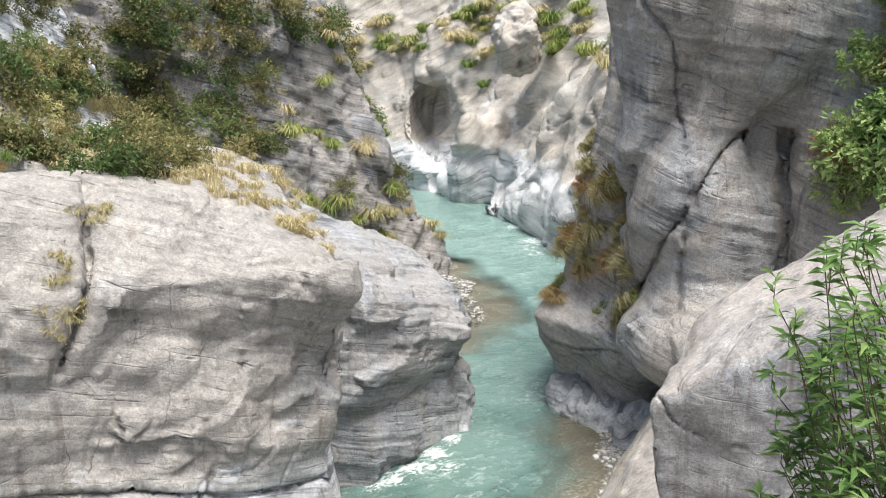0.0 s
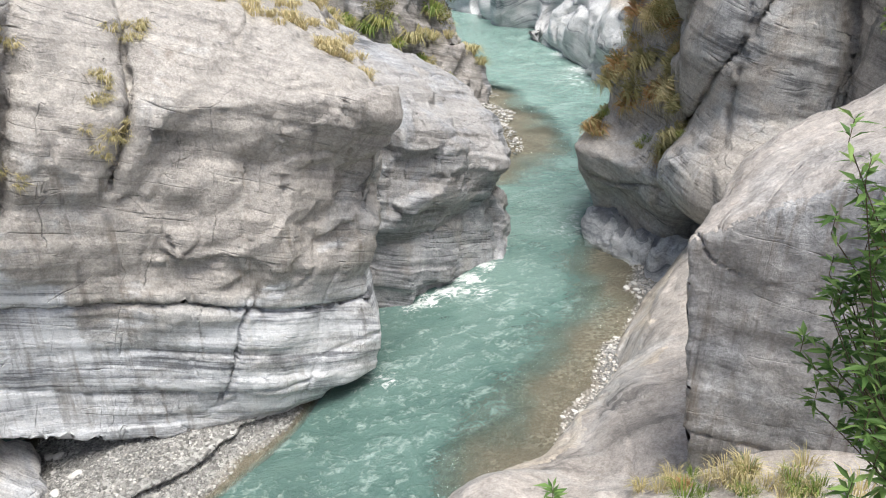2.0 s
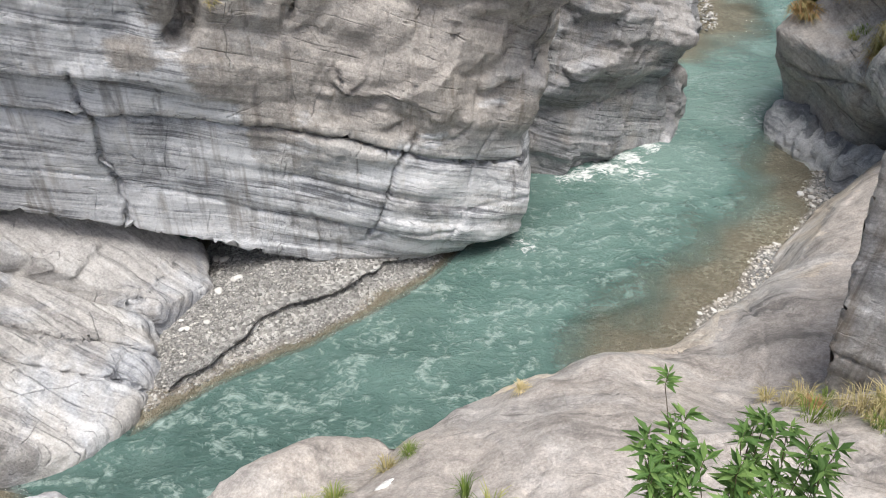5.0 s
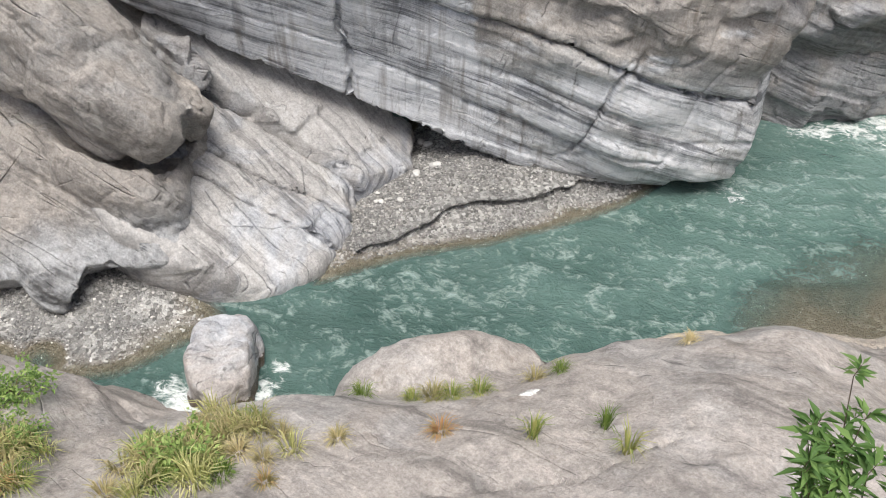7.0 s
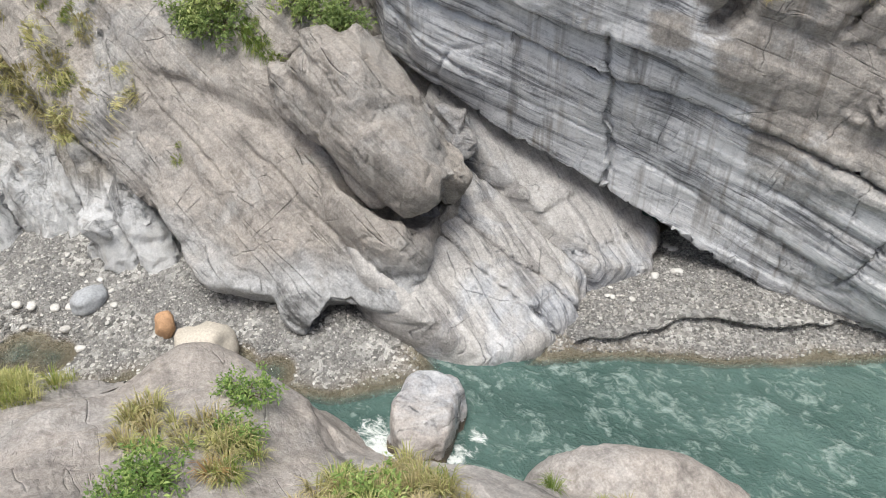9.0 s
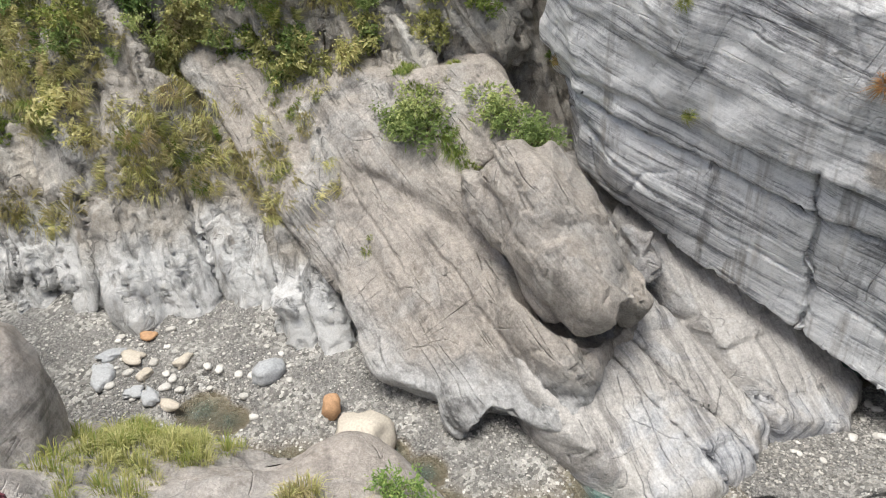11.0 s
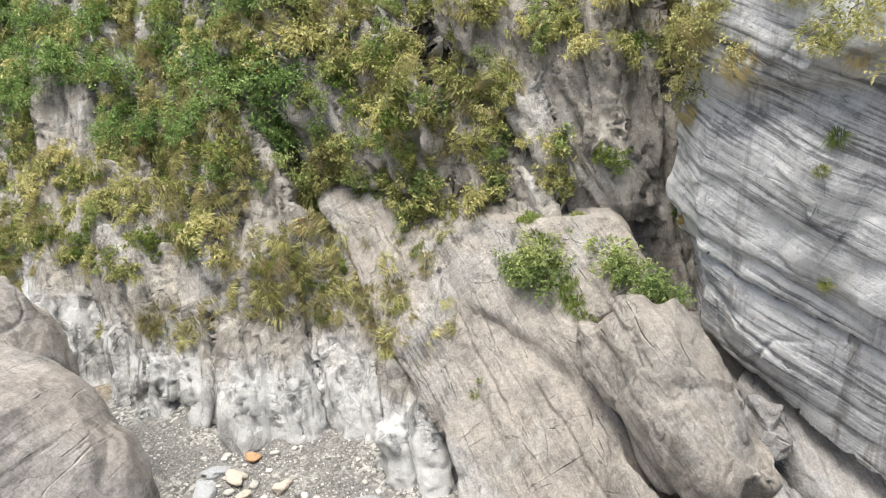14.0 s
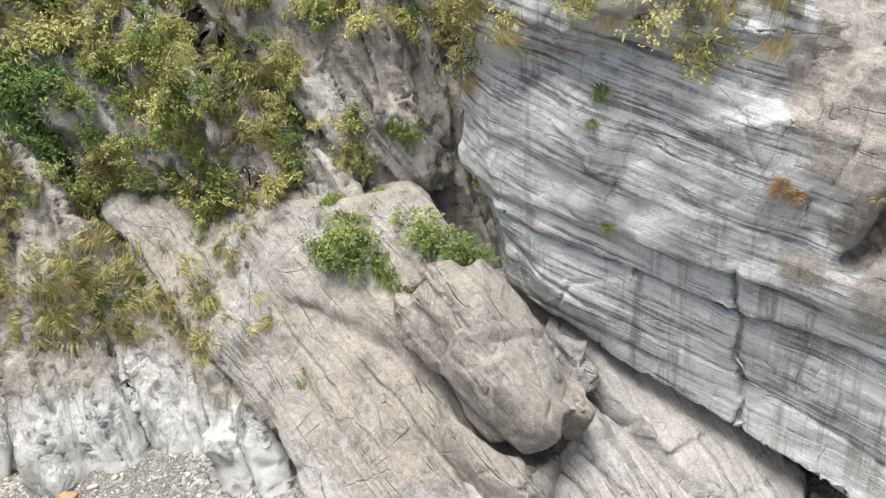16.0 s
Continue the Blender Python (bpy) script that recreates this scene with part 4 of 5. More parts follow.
def river_boulder_shape(p):
    q = turned(p, (-9.75, 5.75, 0.35), 38)
    f = 0.9 * ((np.abs(q / np.array((0.78, 1.3, 1.25))) ** 2.6).sum(1) ** (1 / 2.6) - 1)
    f = smax(f, plane(q, (0, 0, 0.72), (0.10, -0.22, 1)), 0.12)
    f = smax(f, plane(q, (0.35, -0.95, 0), (0.75, -0.75, 0.15)), 0.15)
    f = smax(f, plane(q, (-0.45, -0.9, 0), (-0.8, -0.6, 0.1)), 0.15)
    return f + 0.08 * fbm(p * 1.2, 2)


river_boulder = rock("river_boulder", "pale marble boulder standing in the river", river_boulder_shape, lambda p: 0.3 * slab_detail(p) + facets(p, 1.0, 0.16), (-11.5, 3.8, -1), (-8, 7.8, 2.2), 0.1, 1, m_boulder, kind="")


m_wet = marble("wet_marble", (0.22, 0.20, 0.17), (0.13, 0.115, 0.095), (0.06, 0.055, 0.048), (0.16, 0.11, 0.07), 0.3, streaks=0.0, rough=0.3, mottle=0.5)
second_material(river_boulder, [m_wet], lambda c, n: c[:, 2] < 0.20 + 0.12 * fbm(c * 2.5, 3) + 0.12 * n[:, 0])


# ---------------------------------------------------------------- plants
def leaf_material(name, a, b, c):
    m = Nodes(name)
    info = m.add("ObjectInfo").outputs["Random"]
    isl = m.add("NewGeometry").outputs["Random Per Island"]
    k = m.math("ADD", m.math("MULTIPLY", info, 0.5), m.math("MULTIPLY", isl, 0.5))
    col = m.curve(k, (0.2, a), (0.5, b), (0.8, c))
    m.done(col, 0.55, None, 0.25)
    thin = m.add("BsdfTranslucent", Color=col)
    mixer = m.t.nodes.new("ShaderNodeMixShader")
    mixer.inputs[0].default_value = 0.35
    m.t.links.new(m.b.outputs[0], mixer.inputs[1])
    m.t.links.new(thin.outputs[0], mixer.inputs[2])
    m.t.links.new(mixer.outputs[0], m.t.nodes["Material Output"].inputs["Surface"])
    return m.mat


m_olive = leaf_material("olive_leaves", (0.28, 0.30, 0.11), (0.54, 0.53, 0.23), (0.74, 0.68, 0.36))
m_green = leaf_material("green_leaves", (0.17, 0.24, 0.08), (0.32, 0.40, 0.15), (0.50, 0.54, 0.23))
m_slope = leaf_material("slope_leaves", (0.09, 0.10, 0.035), (0.20, 0.195, 0.075), (0.42, 0.36, 0.17))
m_deep = leaf_material("deep_green_leaves", (0.06, 0.10, 0.03), (0.12, 0.18, 0.06), (0.26, 0.31, 0.12))
m_leafy = leaf_material("bright_leaves", (0.15, 0.25, 0.08), (0.30, 0.43, 0.15), (0.48, 0.58, 0.24))
m_dry = leaf_material("dry_grass", (0.32, 0.30, 0.14), (0.50, 0.43, 0.23), (0.66, 0.56, 0.34))
m_rust = leaf_material("rusty_grass", (0.24, 0.23, 0.08), (0.44, 0.34, 0.16), (0.52, 0.29, 0.14))
m_fresh = leaf_material("fresh_grass", (0.12, 0.19, 0.04), (0.24, 0.31, 0.08), (0.42, 0.41, 0.15))
m_near = leaf_material("lance_leaves", (0.10, 0.19, 0.05), (0.22, 0.34, 0.10), (0.42, 0.52, 0.18))
m_stem = Nodes("bark")
m_stem = m_stem.done(m_stem.curve(m_stem.noise(14, 4), (0.3, (0.07, 0.05, 0.03)), (0.7, (0.19, 0.14, 0.09))), 0.8)


def unit(v):
    return v / np.maximum(np.linalg.norm(v, axis=-1, keepdims=True), 1e-9)


def leaves_mesh(base, way, length, width, rng, fold=0.25, droop=0.25, simple=False):
    """Folded lance-shaped leaves: two bent quads a leaf."""
    n = len(base)
    way = unit(way)
    side = unit(np.cross(way, unit(rng.normal(size=(n, 3)) * 0.6 + (0, 0, 1))))
    up = np.cross(side, way)
    L, W = length[:, None], width[:, None]
    sag = np.array((0, 0, -1.0)) * droop * L
    p0, p1 = base, base + way * L * 0.45 + sag * 0.2
    p2 = base + way * L + sag
    l = base + way * L * 0.42 + side * W * 0.5 + up * W * fold + sag * 0.2
    r = base + way * L * 0.42 - side * W * 0.5 + up * W * fold + sag * 0.2
    v = np.stack([p0, l, p2, r, p1], 1).reshape(-1, 3)
    if simple:
        i = np.arange(n)[:, None] * 4
        return np.stack([p0, l, p2, r], 1).reshape(-1, 3), np.concatenate([i + (0, 2, 1), i + (0, 3, 2)])
    i = np.arange(n)[:, None] * 5
    f = np.concatenate([i + (0, 4, 1, 1), i + (4, 2, 1, 1), i + (0, 3, 4, 4), i + (3, 2, 4, 4)])[:, :3]
    return v, f


def blades_mesh(n, rng, tall, spread, width, lean=0.5, hang=0.0):
    """A tuft of bent grass blades."""
    a = rng.uniform(0, 2 * np.pi, n)
    out = np.stack([np.cos(a), np.sin(a), np.zeros(n)], 1)
    h = tall * rng.uniform(0.5, 1.0, n)[:, None]
    tip = lean * rng.uniform(0.2, 1.3, n)[:, None]
    base = out * spread * np.sqrt(rng.uniform(0, 1, n))[:, None]
    side = np.stack([-np.sin(a), np.cos(a), np.zeros(n)], 1) * width
    z = np.array((0, 0, 1.0))
    mid = base + z * h * 0.55 + out * h * tip * 0.35
    end = base + z * h * (0.9 - 0.6 * tip - hang) + out * h * tip
    v = np.stack([base - side, base + side, mid + side * 0.8, mid - side * 0.8, end], 1).reshape(-1, 3)
    i = np.arange(n)[:, None] * 5
    f = np.concatenate([i + (0, 1, 2), i + (0, 2, 3), i + (3, 2, 4)])
    return v, f


def stems_mesh(paths, r0, r1):
    """Tapered three-sided stems along polylines."""
    vs, fs, k = [], [], 0
    for path in paths:
        path = np.asarray(path, float)
        n = len(path)
        for j, c in enumerate(path):
            d = unit(path[min(j + 1, n - 1)] - path[max(j - 1, 0)])
            s = unit(np.cross(d, (0.3, 0.9, 0.2)))
            u = np.cross(s, d)
            r = r0 + (r1 - r0) * j / (n - 1)
            for q in range(3):
                vs.append(c + r * (math.cos(q * 2.094) * s + math.sin(q * 2.094) * u))
        for j in range(n - 1):
            for q in range(3):
                a, b = k + 3 * j + q, k + 3 * j + (q + 1) % 3
                fs.append((a, b, b + 3, a + 3))
        k += 3 * n
    return np.array(vs), np.array(fs)


def thing(name, label, category, group=""):
    return tagged(new(name), label, category, group)


def shrub(name, label, seed, size, tips, per, leaf, material, group="", flat=0.8, droop=0.25):
    """A bush: stems from the root to uneven clumps, leaves round each tip. Unit scale is `size` metres high."""
    rng = np.random.RandomState(seed)
    ob = thing(name, label, "shrub", group)
    d = unit(rng.normal(size=(tips, 3)) + (0, 0, 0.5))
    d[:, 2] = np.abs(d[:, 2]) * flat
    ends = d * size * rng.uniform(0.2, 1.0, tips)[:, None]
    paths = [[(0, 0, -0.1), e * 0.4 + (0, 0, 0.12 * size), e * 0.8 + rng.normal(size=3) * 0.05 * size, e] for e in ends[::5]]
    v, f = stems_mesh(paths, 0.018 * size + 0.004, 0.004)
    mesh_object("stem", v, f, m_stem, parent=ob)
    base = np.repeat(ends, per, 0) + rng.normal(size=(tips * per, 3)) * size * 0.09
    way = rng.normal(size=(tips * per, 3)) + np.repeat(unit(ends), per, 0) * 0.8 + (0, 0, 0.25)
    n = len(base)
    v, f = leaves_mesh(base, way, leaf * rng.uniform(0.6, 1.25, n), leaf * 0.46 * rng.uniform(0.7, 1.2, n), rng, droop=droop, simple=True)
    mesh_object("crown", v, f, material, smooth=False, parent=ob)
    return ob


def tuft(name, label, seed, n, tall, spread, material, group="", lean=0.6, hang=0.0, width=0.012):
    v, f = blades_mesh(n, np.random.RandomState(seed), tall, spread, width, lean, hang)
    return tagged(mesh_object(name, v, f, material, smooth=False), label, "grass", group)


def spots(ob, count, want, seed):
    """Random places on a rock that satisfy want(place, normal), with their normals."""
    me = ob.data
    co, no = np.empty(len(me.vertices) * 3, np.float32), np.empty(len(me.vertices) * 3, np.float32)
    me.vertices.foreach_get("co", co)
    me.vertices.foreach_get("normal", no)
    co, no = co.reshape(-1, 3).astype(float), no.reshape(-1, 3).astype(float)
    ok = np.flatnonzero(want(co, no))
    rng = np.random.RandomState(seed)
    pick = rng.choice(ok, min(count, len(ok)), replace=False)
    return [(Vector(co[i]), Vector(no[i]), rng) for i in pick]


def stand(place, normal, rng, scale, up=0.7, sink=0.03):
    z = (normal * (1 - up) + Vector((0, 0, up))).normalized()
    q = z.to_track_quat("Z", "Y")
    return Matrix.LocRotScale(place - z * sink, q, None) @ pose(0, 0, 0, 0, 0, rng.uniform(0, 360)) @ Matrix.Scale(scale, 4)


def set_out(kinds, places, lo, hi, up=0.7):
    """Copies of the given plants on the places; the first ones are set out too."""
    used = set()
    for i, (at, n, rng) in enumerate(places):
        ob = kinds[rng.randint(len(kinds))]
        m = stand(at, n, rng, rng.uniform(lo, hi), up)
        if ob.name in used:
            c = copy_thing(ob, m)
            c.matrix_basis = m
        else:
            used.add(ob.name)
            ob.matrix_basis = m
    for ob in kinds:
        if ob.name not in used:
            for o in (*ob.children_recursive, ob):
                bpy.data.objects.remove(o)


def patchy(p, scale, level, off=0.0):
    return fbm(p * scale + off, 3) > level


def cliff_shrubs(group):
    kinds = [shrub("cliff_shrub", "olive green leafy shrub rooted in the cliff", 10 + k, 0.9, 30, 15, 0.19, m_olive, group, 0.55, 0.6) for k in range(5)]
    kinds += [shrub("cliff_shrub", "green leafy shrub rooted in the cliff", 20 + k, 0.9, 32, 18, 0.14, m_green, group) for k in range(1)]
    return kinds


def joined_grass(name, label, places, material, blades, tall, spread, lo, hi, up=0.4, lean=0.9, hang=0.5, width=0.013):
    """Grass that nobody could count, as one object."""
    vs, fs, k = [], [], 0
    for i, (at, n, rng) in enumerate(places):
        v, f = blades_mesh(blades, rng, tall, spread, width, lean, hang)
        m = np.array(stand(at, n, rng, rng.uniform(lo, hi), up))
        vs.append(v @ m[:3, :3].T + m[:3, 3])
        fs.append(f + k)
        k += len(v)
    return tagged(mesh_object(name, np.concatenate(vs), np.concatenate(fs), material, smooth=False), label, "grass", kind="stuff")


# the ribbed cliff
high = lambda p, n: (p[:, 2] > 5.0 + 0.22 * (p[:, 1] + 10)) & (p[:, 2] < 17) & patchy(p, 0.3, -0.3) & (n[:, 0] > -0.2) & (p[:, 0] > -45) & ((p[:, 1] < 6.5 + 3 * vnoise(p * 0.6)) | (p[:, 2] > 13))
set_out(cliff_shrubs("shrubs on the ribbed cliff"), spots(cliff, 290, high, 1), 0.5, 1.25, 0.5)
more = [shrub("hanging_shrub", "yellow green leafy shrub hanging on the cliff", 120 + k, 0.8, 26, 16, 0.17, (m_olive, m_fresh, m_green)[k], "hanging shrubs on the ribbed cliff") for k in range(3)]
set_out(more, spots(cliff, 240, high, 111), 0.5, 1.15, 0.35)
low = lambda p, n: (p[:, 2] > 2.9 + 0.14 * (p[:, 1] + 8) + 1.2 * vnoise(p * 0.7)) & (p[:, 2] < 16) & patchy(p, 0.35, -0.1, 4) & (n[:, 0] > -0.2) & (p[:, 0] > -36) & ((p[:, 1] < 5.5 + 2.5 * vnoise(p * 0.5)) | patchy(p, 0.5, 0.25, 8))
joined_grass("cliff_grass", "olive and straw coloured grass hanging from the cliff", spots(cliff, 480, low, 2), m_olive, 56, 0.5, 0.32, 0.6, 1.2, width=0.017)
joined_grass("cliff_grass", "straw coloured dry grass hanging from the cliff", spots(cliff, 620, low, 22), m_dry, 50, 0.5, 0.32, 0.6, 1.2, width=0.017)
arching = [tuft("arching_grass", "arching clump of olive and straw grass on the cliff", 150 + k, 150, 0.5, 0.34, (m_olive, m_dry, m_fresh)[k], "arching grass on the ribbed cliff", 0.8, 0.9, 0.014) for k in range(3)]
set_out(arching, spots(cliff, 280, low, 151), 0.6, 1.2, 0.35)
tall = lambda p, n: (p[:, 1] < -2) & (p[:, 2] > 9.5) & (p[:, 2] < 18) & (n[:, 0] > -0.2) & (p[:, 0] > -46)
set_out([shrub("leafy_shrub", "tall fresh green broad-leaved shrub on the cliff", 140 + k, 1.6, 46, 16, 0.22, m_leafy, "leafy shrubs on the cliff") for k in range(2)], spots(cliff, 90, tall, 141), 0.5, 1.1, 0.6)
# bushes on the leaning slab
two = [shrub("cliff_bush", "dense dark green bush in the crevice of the leaning slab", 40 + k, 0.8, 50, 16, 0.13, m_green, "bushes in the crevice") for k in range(2)]
set_out(two, [(Vector(c), Vector((0.5, -0.4, 0.7)), np.random.RandomState(i)) for i, c in enumerate([(-20.93, 5.53, 7.5), (-20.41, 5.7, 6.75), (-21.2, 4.9, 7.1), (-20.7, 5.1, 7.0), (-19.74, 7.47, 7.6), (-19.1, 7.7, 7.4), (-18.4, 8.0, 7.15), (-17.8, 8.3, 6.95)])], 0.95, 1.4)
on_tilt = lambda p, n: (p[:, 2] > 3) & patchy(p, 0.6, 0.3, 9)
joined_grass("slab_grass", "olive grass in the cracks of the leaning slab", spots(tilted, 50, on_tilt, 3), m_fresh, 50, 0.4, 0.15, 0.4, 0.9)
crease = lambda p, n: (np.abs(plane(p, (-17.0, 7.0, 5.2), (0.25, 0.62, 0.74))) < 0.2) & (p[:, 2] > 4.9) & (p[:, 0] < -15.8)
joined_grass("slab_grass", "green grass along the crevice of the leaning slab", spots(tilted, 60, crease, 33), m_fresh, 60, 0.45, 0.18, 0.5, 1.0)
# the marble block and wall
on_top = lambda p, n: (p[:, 2] > 8.5) & (n[:, 2] > 0.6) & (p[:, 0] > -14) & (p[:, 1] > 21.0)
joined_grass("block_grass", "straw coloured grass on top of the marble block", spots(block, 150, on_top, 4), m_dry, 70, 0.5, 0.25, 0.6, 1.4, 0.8, 0.7, 0.1)
on_wall = lambda p, n: (p[:, 0] < -10) & (p[:, 2] > 7) & (p[:, 2] < 14) & patchy(p, 0.7, 0.5, 2) & (n[:, 1] < 0.3)
wall_tufts = [tuft("wall_tuft", "rusty yellow grass tuft hanging on the marble wall", 30 + k, 110, 0.55, 0.16, (m_rust, m_fresh)[k], "tufts on the wall", 0.9, 0.5) for k in range(2)]
set_out(wall_tufts, spots(block, 16, on_wall, 5), 0.5, 0.9, 0.4)
over = lambda p, n: (p[:, 0] < -12.2) & (p[:, 2] > 12.6 + 1.2 * vnoise(p * 0.5)) & (p[:, 2] < 16) & (n[:, 1] < 0.4) & patchy(p, 0.5, 0.0, 5)
set_out([tuft("grass_tuft", "long straw coloured grass hanging over the wall", 60, 130, 0.9, 0.4, m_dry, "grass hanging over the wall", 0.45, 1.3, 0.012),
         shrub("cliff_shrub", "olive shrub hanging over the marble wall", 61, 0.9, 24, 16, 0.14, m_olive, "shrubs over the wall")], spots(block, 110, over, 6), 0.5, 1.0, 0.5)
top_back = lambda p, n: (p[:, 2] > 11.3) & (n[:, 2] > 0.3) & (p[:, 0] < -7.2) & (p[:, 1] > 20.0)
set_out([shrub("ridge_shrub", "dense green shrub on the ridge behind the marble block", 130 + k, 1.0, 34, 18, 0.16, (m_slope, m_deep, m_slope)[k], "shrubs on the ridge") for k in range(3)], spots(block, 120, top_back, 66), 0.6, 1.3)
joined_grass("crack_grass", "dry grass rooted in the open joints of the marble block", spots(block, 40, lambda p, n: ((np.abs(p[:, 0] + 8.4) < 0.35) & (p[:, 2] > 8.8) & (p[:, 2] < 12) & (p[:, 1] < 18.9) | (np.abs(p[:, 0] + 9.95) < 0.3) & (p[:, 2] > 8.8) & (p[:, 1] < 16.5)) & patchy(p, 0.9, 0.0), 67), m_dry, 40, 0.4, 0.12, 0.5, 1.0, 0.6, 0.9, 0.3)
# far slope
slope = lambda p, n: (p[:, 2] > 6) & (p[:, 2] < 21) & (patchy(p, 0.09, 0.0) | (p[:, 0] < -11)) & (p[:, 1] < 66) & (p[:, 0] < 0 - 0.3 * p[:, 2]) & (p[:, 0] > -32)
big = [shrub("slope_shrub", "olive green shrub on the rocky slope", 70 + k, 1.8, 40, 15, 0.26, (m_slope, m_deep, m_slope)[k], "shrubs on the far slope") for k in range(3)]
set_out(big, spots(back_cliff, 270, slope, 7), 0.6, 1.25)
sparse = lambda p, n: (p[:, 2] > 2) & (p[:, 2] < 22) & patchy(p, 0.16, 0.1, 3) & (p[:, 1] < 75)
set_out([tuft("grass_clump", "straw coloured grass clump on the rocky slope", 80 + k, 110, 1.5, 0.5, (m_dry, m_fresh)[k], "grass on the far slope", 0.8, 0.3, 0.04) for k in range(2)], spots(back_cliff, 170, sparse, 8), 0.6, 1.3)
crest = lambda p, n: (p[:, 2] > 14) & (n[:, 2] > 0.3) & patchy(p, 0.08, 0.0, 2) & (p[:, 1] < 125)
set_out([tuft("grass_clump", "yellow green grass clump above the river bend", 84 + k, 120, 2.2, 0.9, (m_dry, m_fresh)[k], "grass above the bend", 0.8, 0.2, 0.07) for k in range(2)], spots(far, 120, crest, 9), 0.7, 1.4)
# the right cliff
gully = lambda p, n: (p[:, 0] < 10.5) & (p[:, 1] < 36) & (p[:, 2] > 5) & (p[:, 2] < 15) & patchy(p, 0.4, -0.1, 6) & (p[:, 0] > 5.5) & (p[:, 1] > 28.0)
set_out([tuft("grass_tuft", "rust and straw coloured grass on the dark cliff", 90 + k, 140, 0.9, 0.35, (m_rust, m_dry)[k], "grass on the dark cliff", 0.8, 0.3, 0.02) for k in range(2)], spots(right_cliff, 60, gully, 10), 0.6, 1.3, 0.4)
shelf = lambda p, n: (n[:, 2] > 0.5) & (p[:, 2] > 4) & (p[:, 2] < 7.5) & (p[:, 1] > 27) & (p[:, 0] < 10)
set_out([tuft("grass_tuft", "green grass on the rock shelf", 95, 90, 0.5, 0.25, m_fresh, "grass on the shelf")], spots(right_cliff, 14, shelf, 11), 0.7, 1.2)
corner = lambda p, n: (p[:, 0] > 13) & (p[:, 0] < 19) & (p[:, 1] < 25) & (p[:, 2] > 11.5) & (p[:, 2] < 19) & (n[:, 1] < 0)
set_out([shrub("cliff_shrub", "green broad-leaved shrub hanging from the dark cliff", 100 + k, 1.2, 44, 16, 0.27, (m_leafy, m_green)[k], "shrubs on the dark cliff") for k in range(2)], spots(right_cliff, 44, corner, 12), 0.8, 1.3, 0.4)
set_out([tuft("grass_tuft", "long rusty grass hanging from the dark cliff", 104, 150, 1.1, 0.3, m_rust, "long grass on the dark cliff", 0.9, 0.6, 0.02)], spots(right_cliff, 22, corner, 13), 0.8, 1.4, 0.3)


# ---------------------------------------------------------------- stones and gravel
from mathutils.bvhtree import BVHTree

depsgraph = bpy.context.evaluated_depsgraph_get()
TREES = [BVHTree.FromObject(o, depsgraph) for o in (ledge, round_boulder)]


def ground_at(x, y, top=12.0):
    """The near bank under (x, y): place and normal."""
    best = None
    for tree in TREES:
        hit = tree.ray_cast(Vector((x, y, top)), Vector((0, 0, -1)))
        if hit[0] and (best is None or hit[0].z > best[0].z):
            best = hit
    return (best[0], best[1]) if best else (Vector((x, y, 0)), Vector((0, 0, 1)))


def icosphere(level):
    bm = bmesh.new()
    bmesh.ops.create_icosphere(bm, subdivisions=level, radius=1.0)
    v = np.array([x.co for x in bm.verts])
    f = np.array([[x.index for x in g.verts] for g in bm.faces])
    bm.free()
    return v, f


def stone_material(name, a, b, c):
    m = Nodes(name)
    k = m.math("ADD", m.math("MULTIPLY", m.add("NewGeometry").outputs["Random Per Island"], 0.7), m.math("MULTIPLY", m.add("ObjectInfo").outputs["Random"], 0.3))
    col = m.curve(k, (0.05, a), (0.5, b), (0.95, c))
    grain = m.noise(14, 6, rough=0.7)
    col = m.mix(0.5, col, m.curve(grain, (0.3, 0.25), (0.7, 0.78)), "OVERLAY")
    return m.done(col, 0.7, m.bump(grain, 0.4, 0.03))


m_pebble = stone_material("pebbles", (0.12, 0.117, 0.11), (0.36, 0.345, 0.32), (0.70, 0.68, 0.645))
m_pale = stone_material("pale_pebbles", (0.30, 0.27, 0.23), (0.50, 0.47, 0.43), (0.74, 0.72, 0.68))
m_orange = stone_material("orange_stone", (0.36, 0.20, 0.10), (0.42, 0.24, 0.12), (0.47, 0.29, 0.17))
m_cream = stone_material("cream_stone", (0.40, 0.36, 0.30), (0.48, 0.43, 0.36), (0.55, 0.50, 0.43))
m_blue = stone_material("blue_grey_stone", (0.25, 0.265, 0.29), (0.34, 0.355, 0.375), (0.44, 0.45, 0.465))


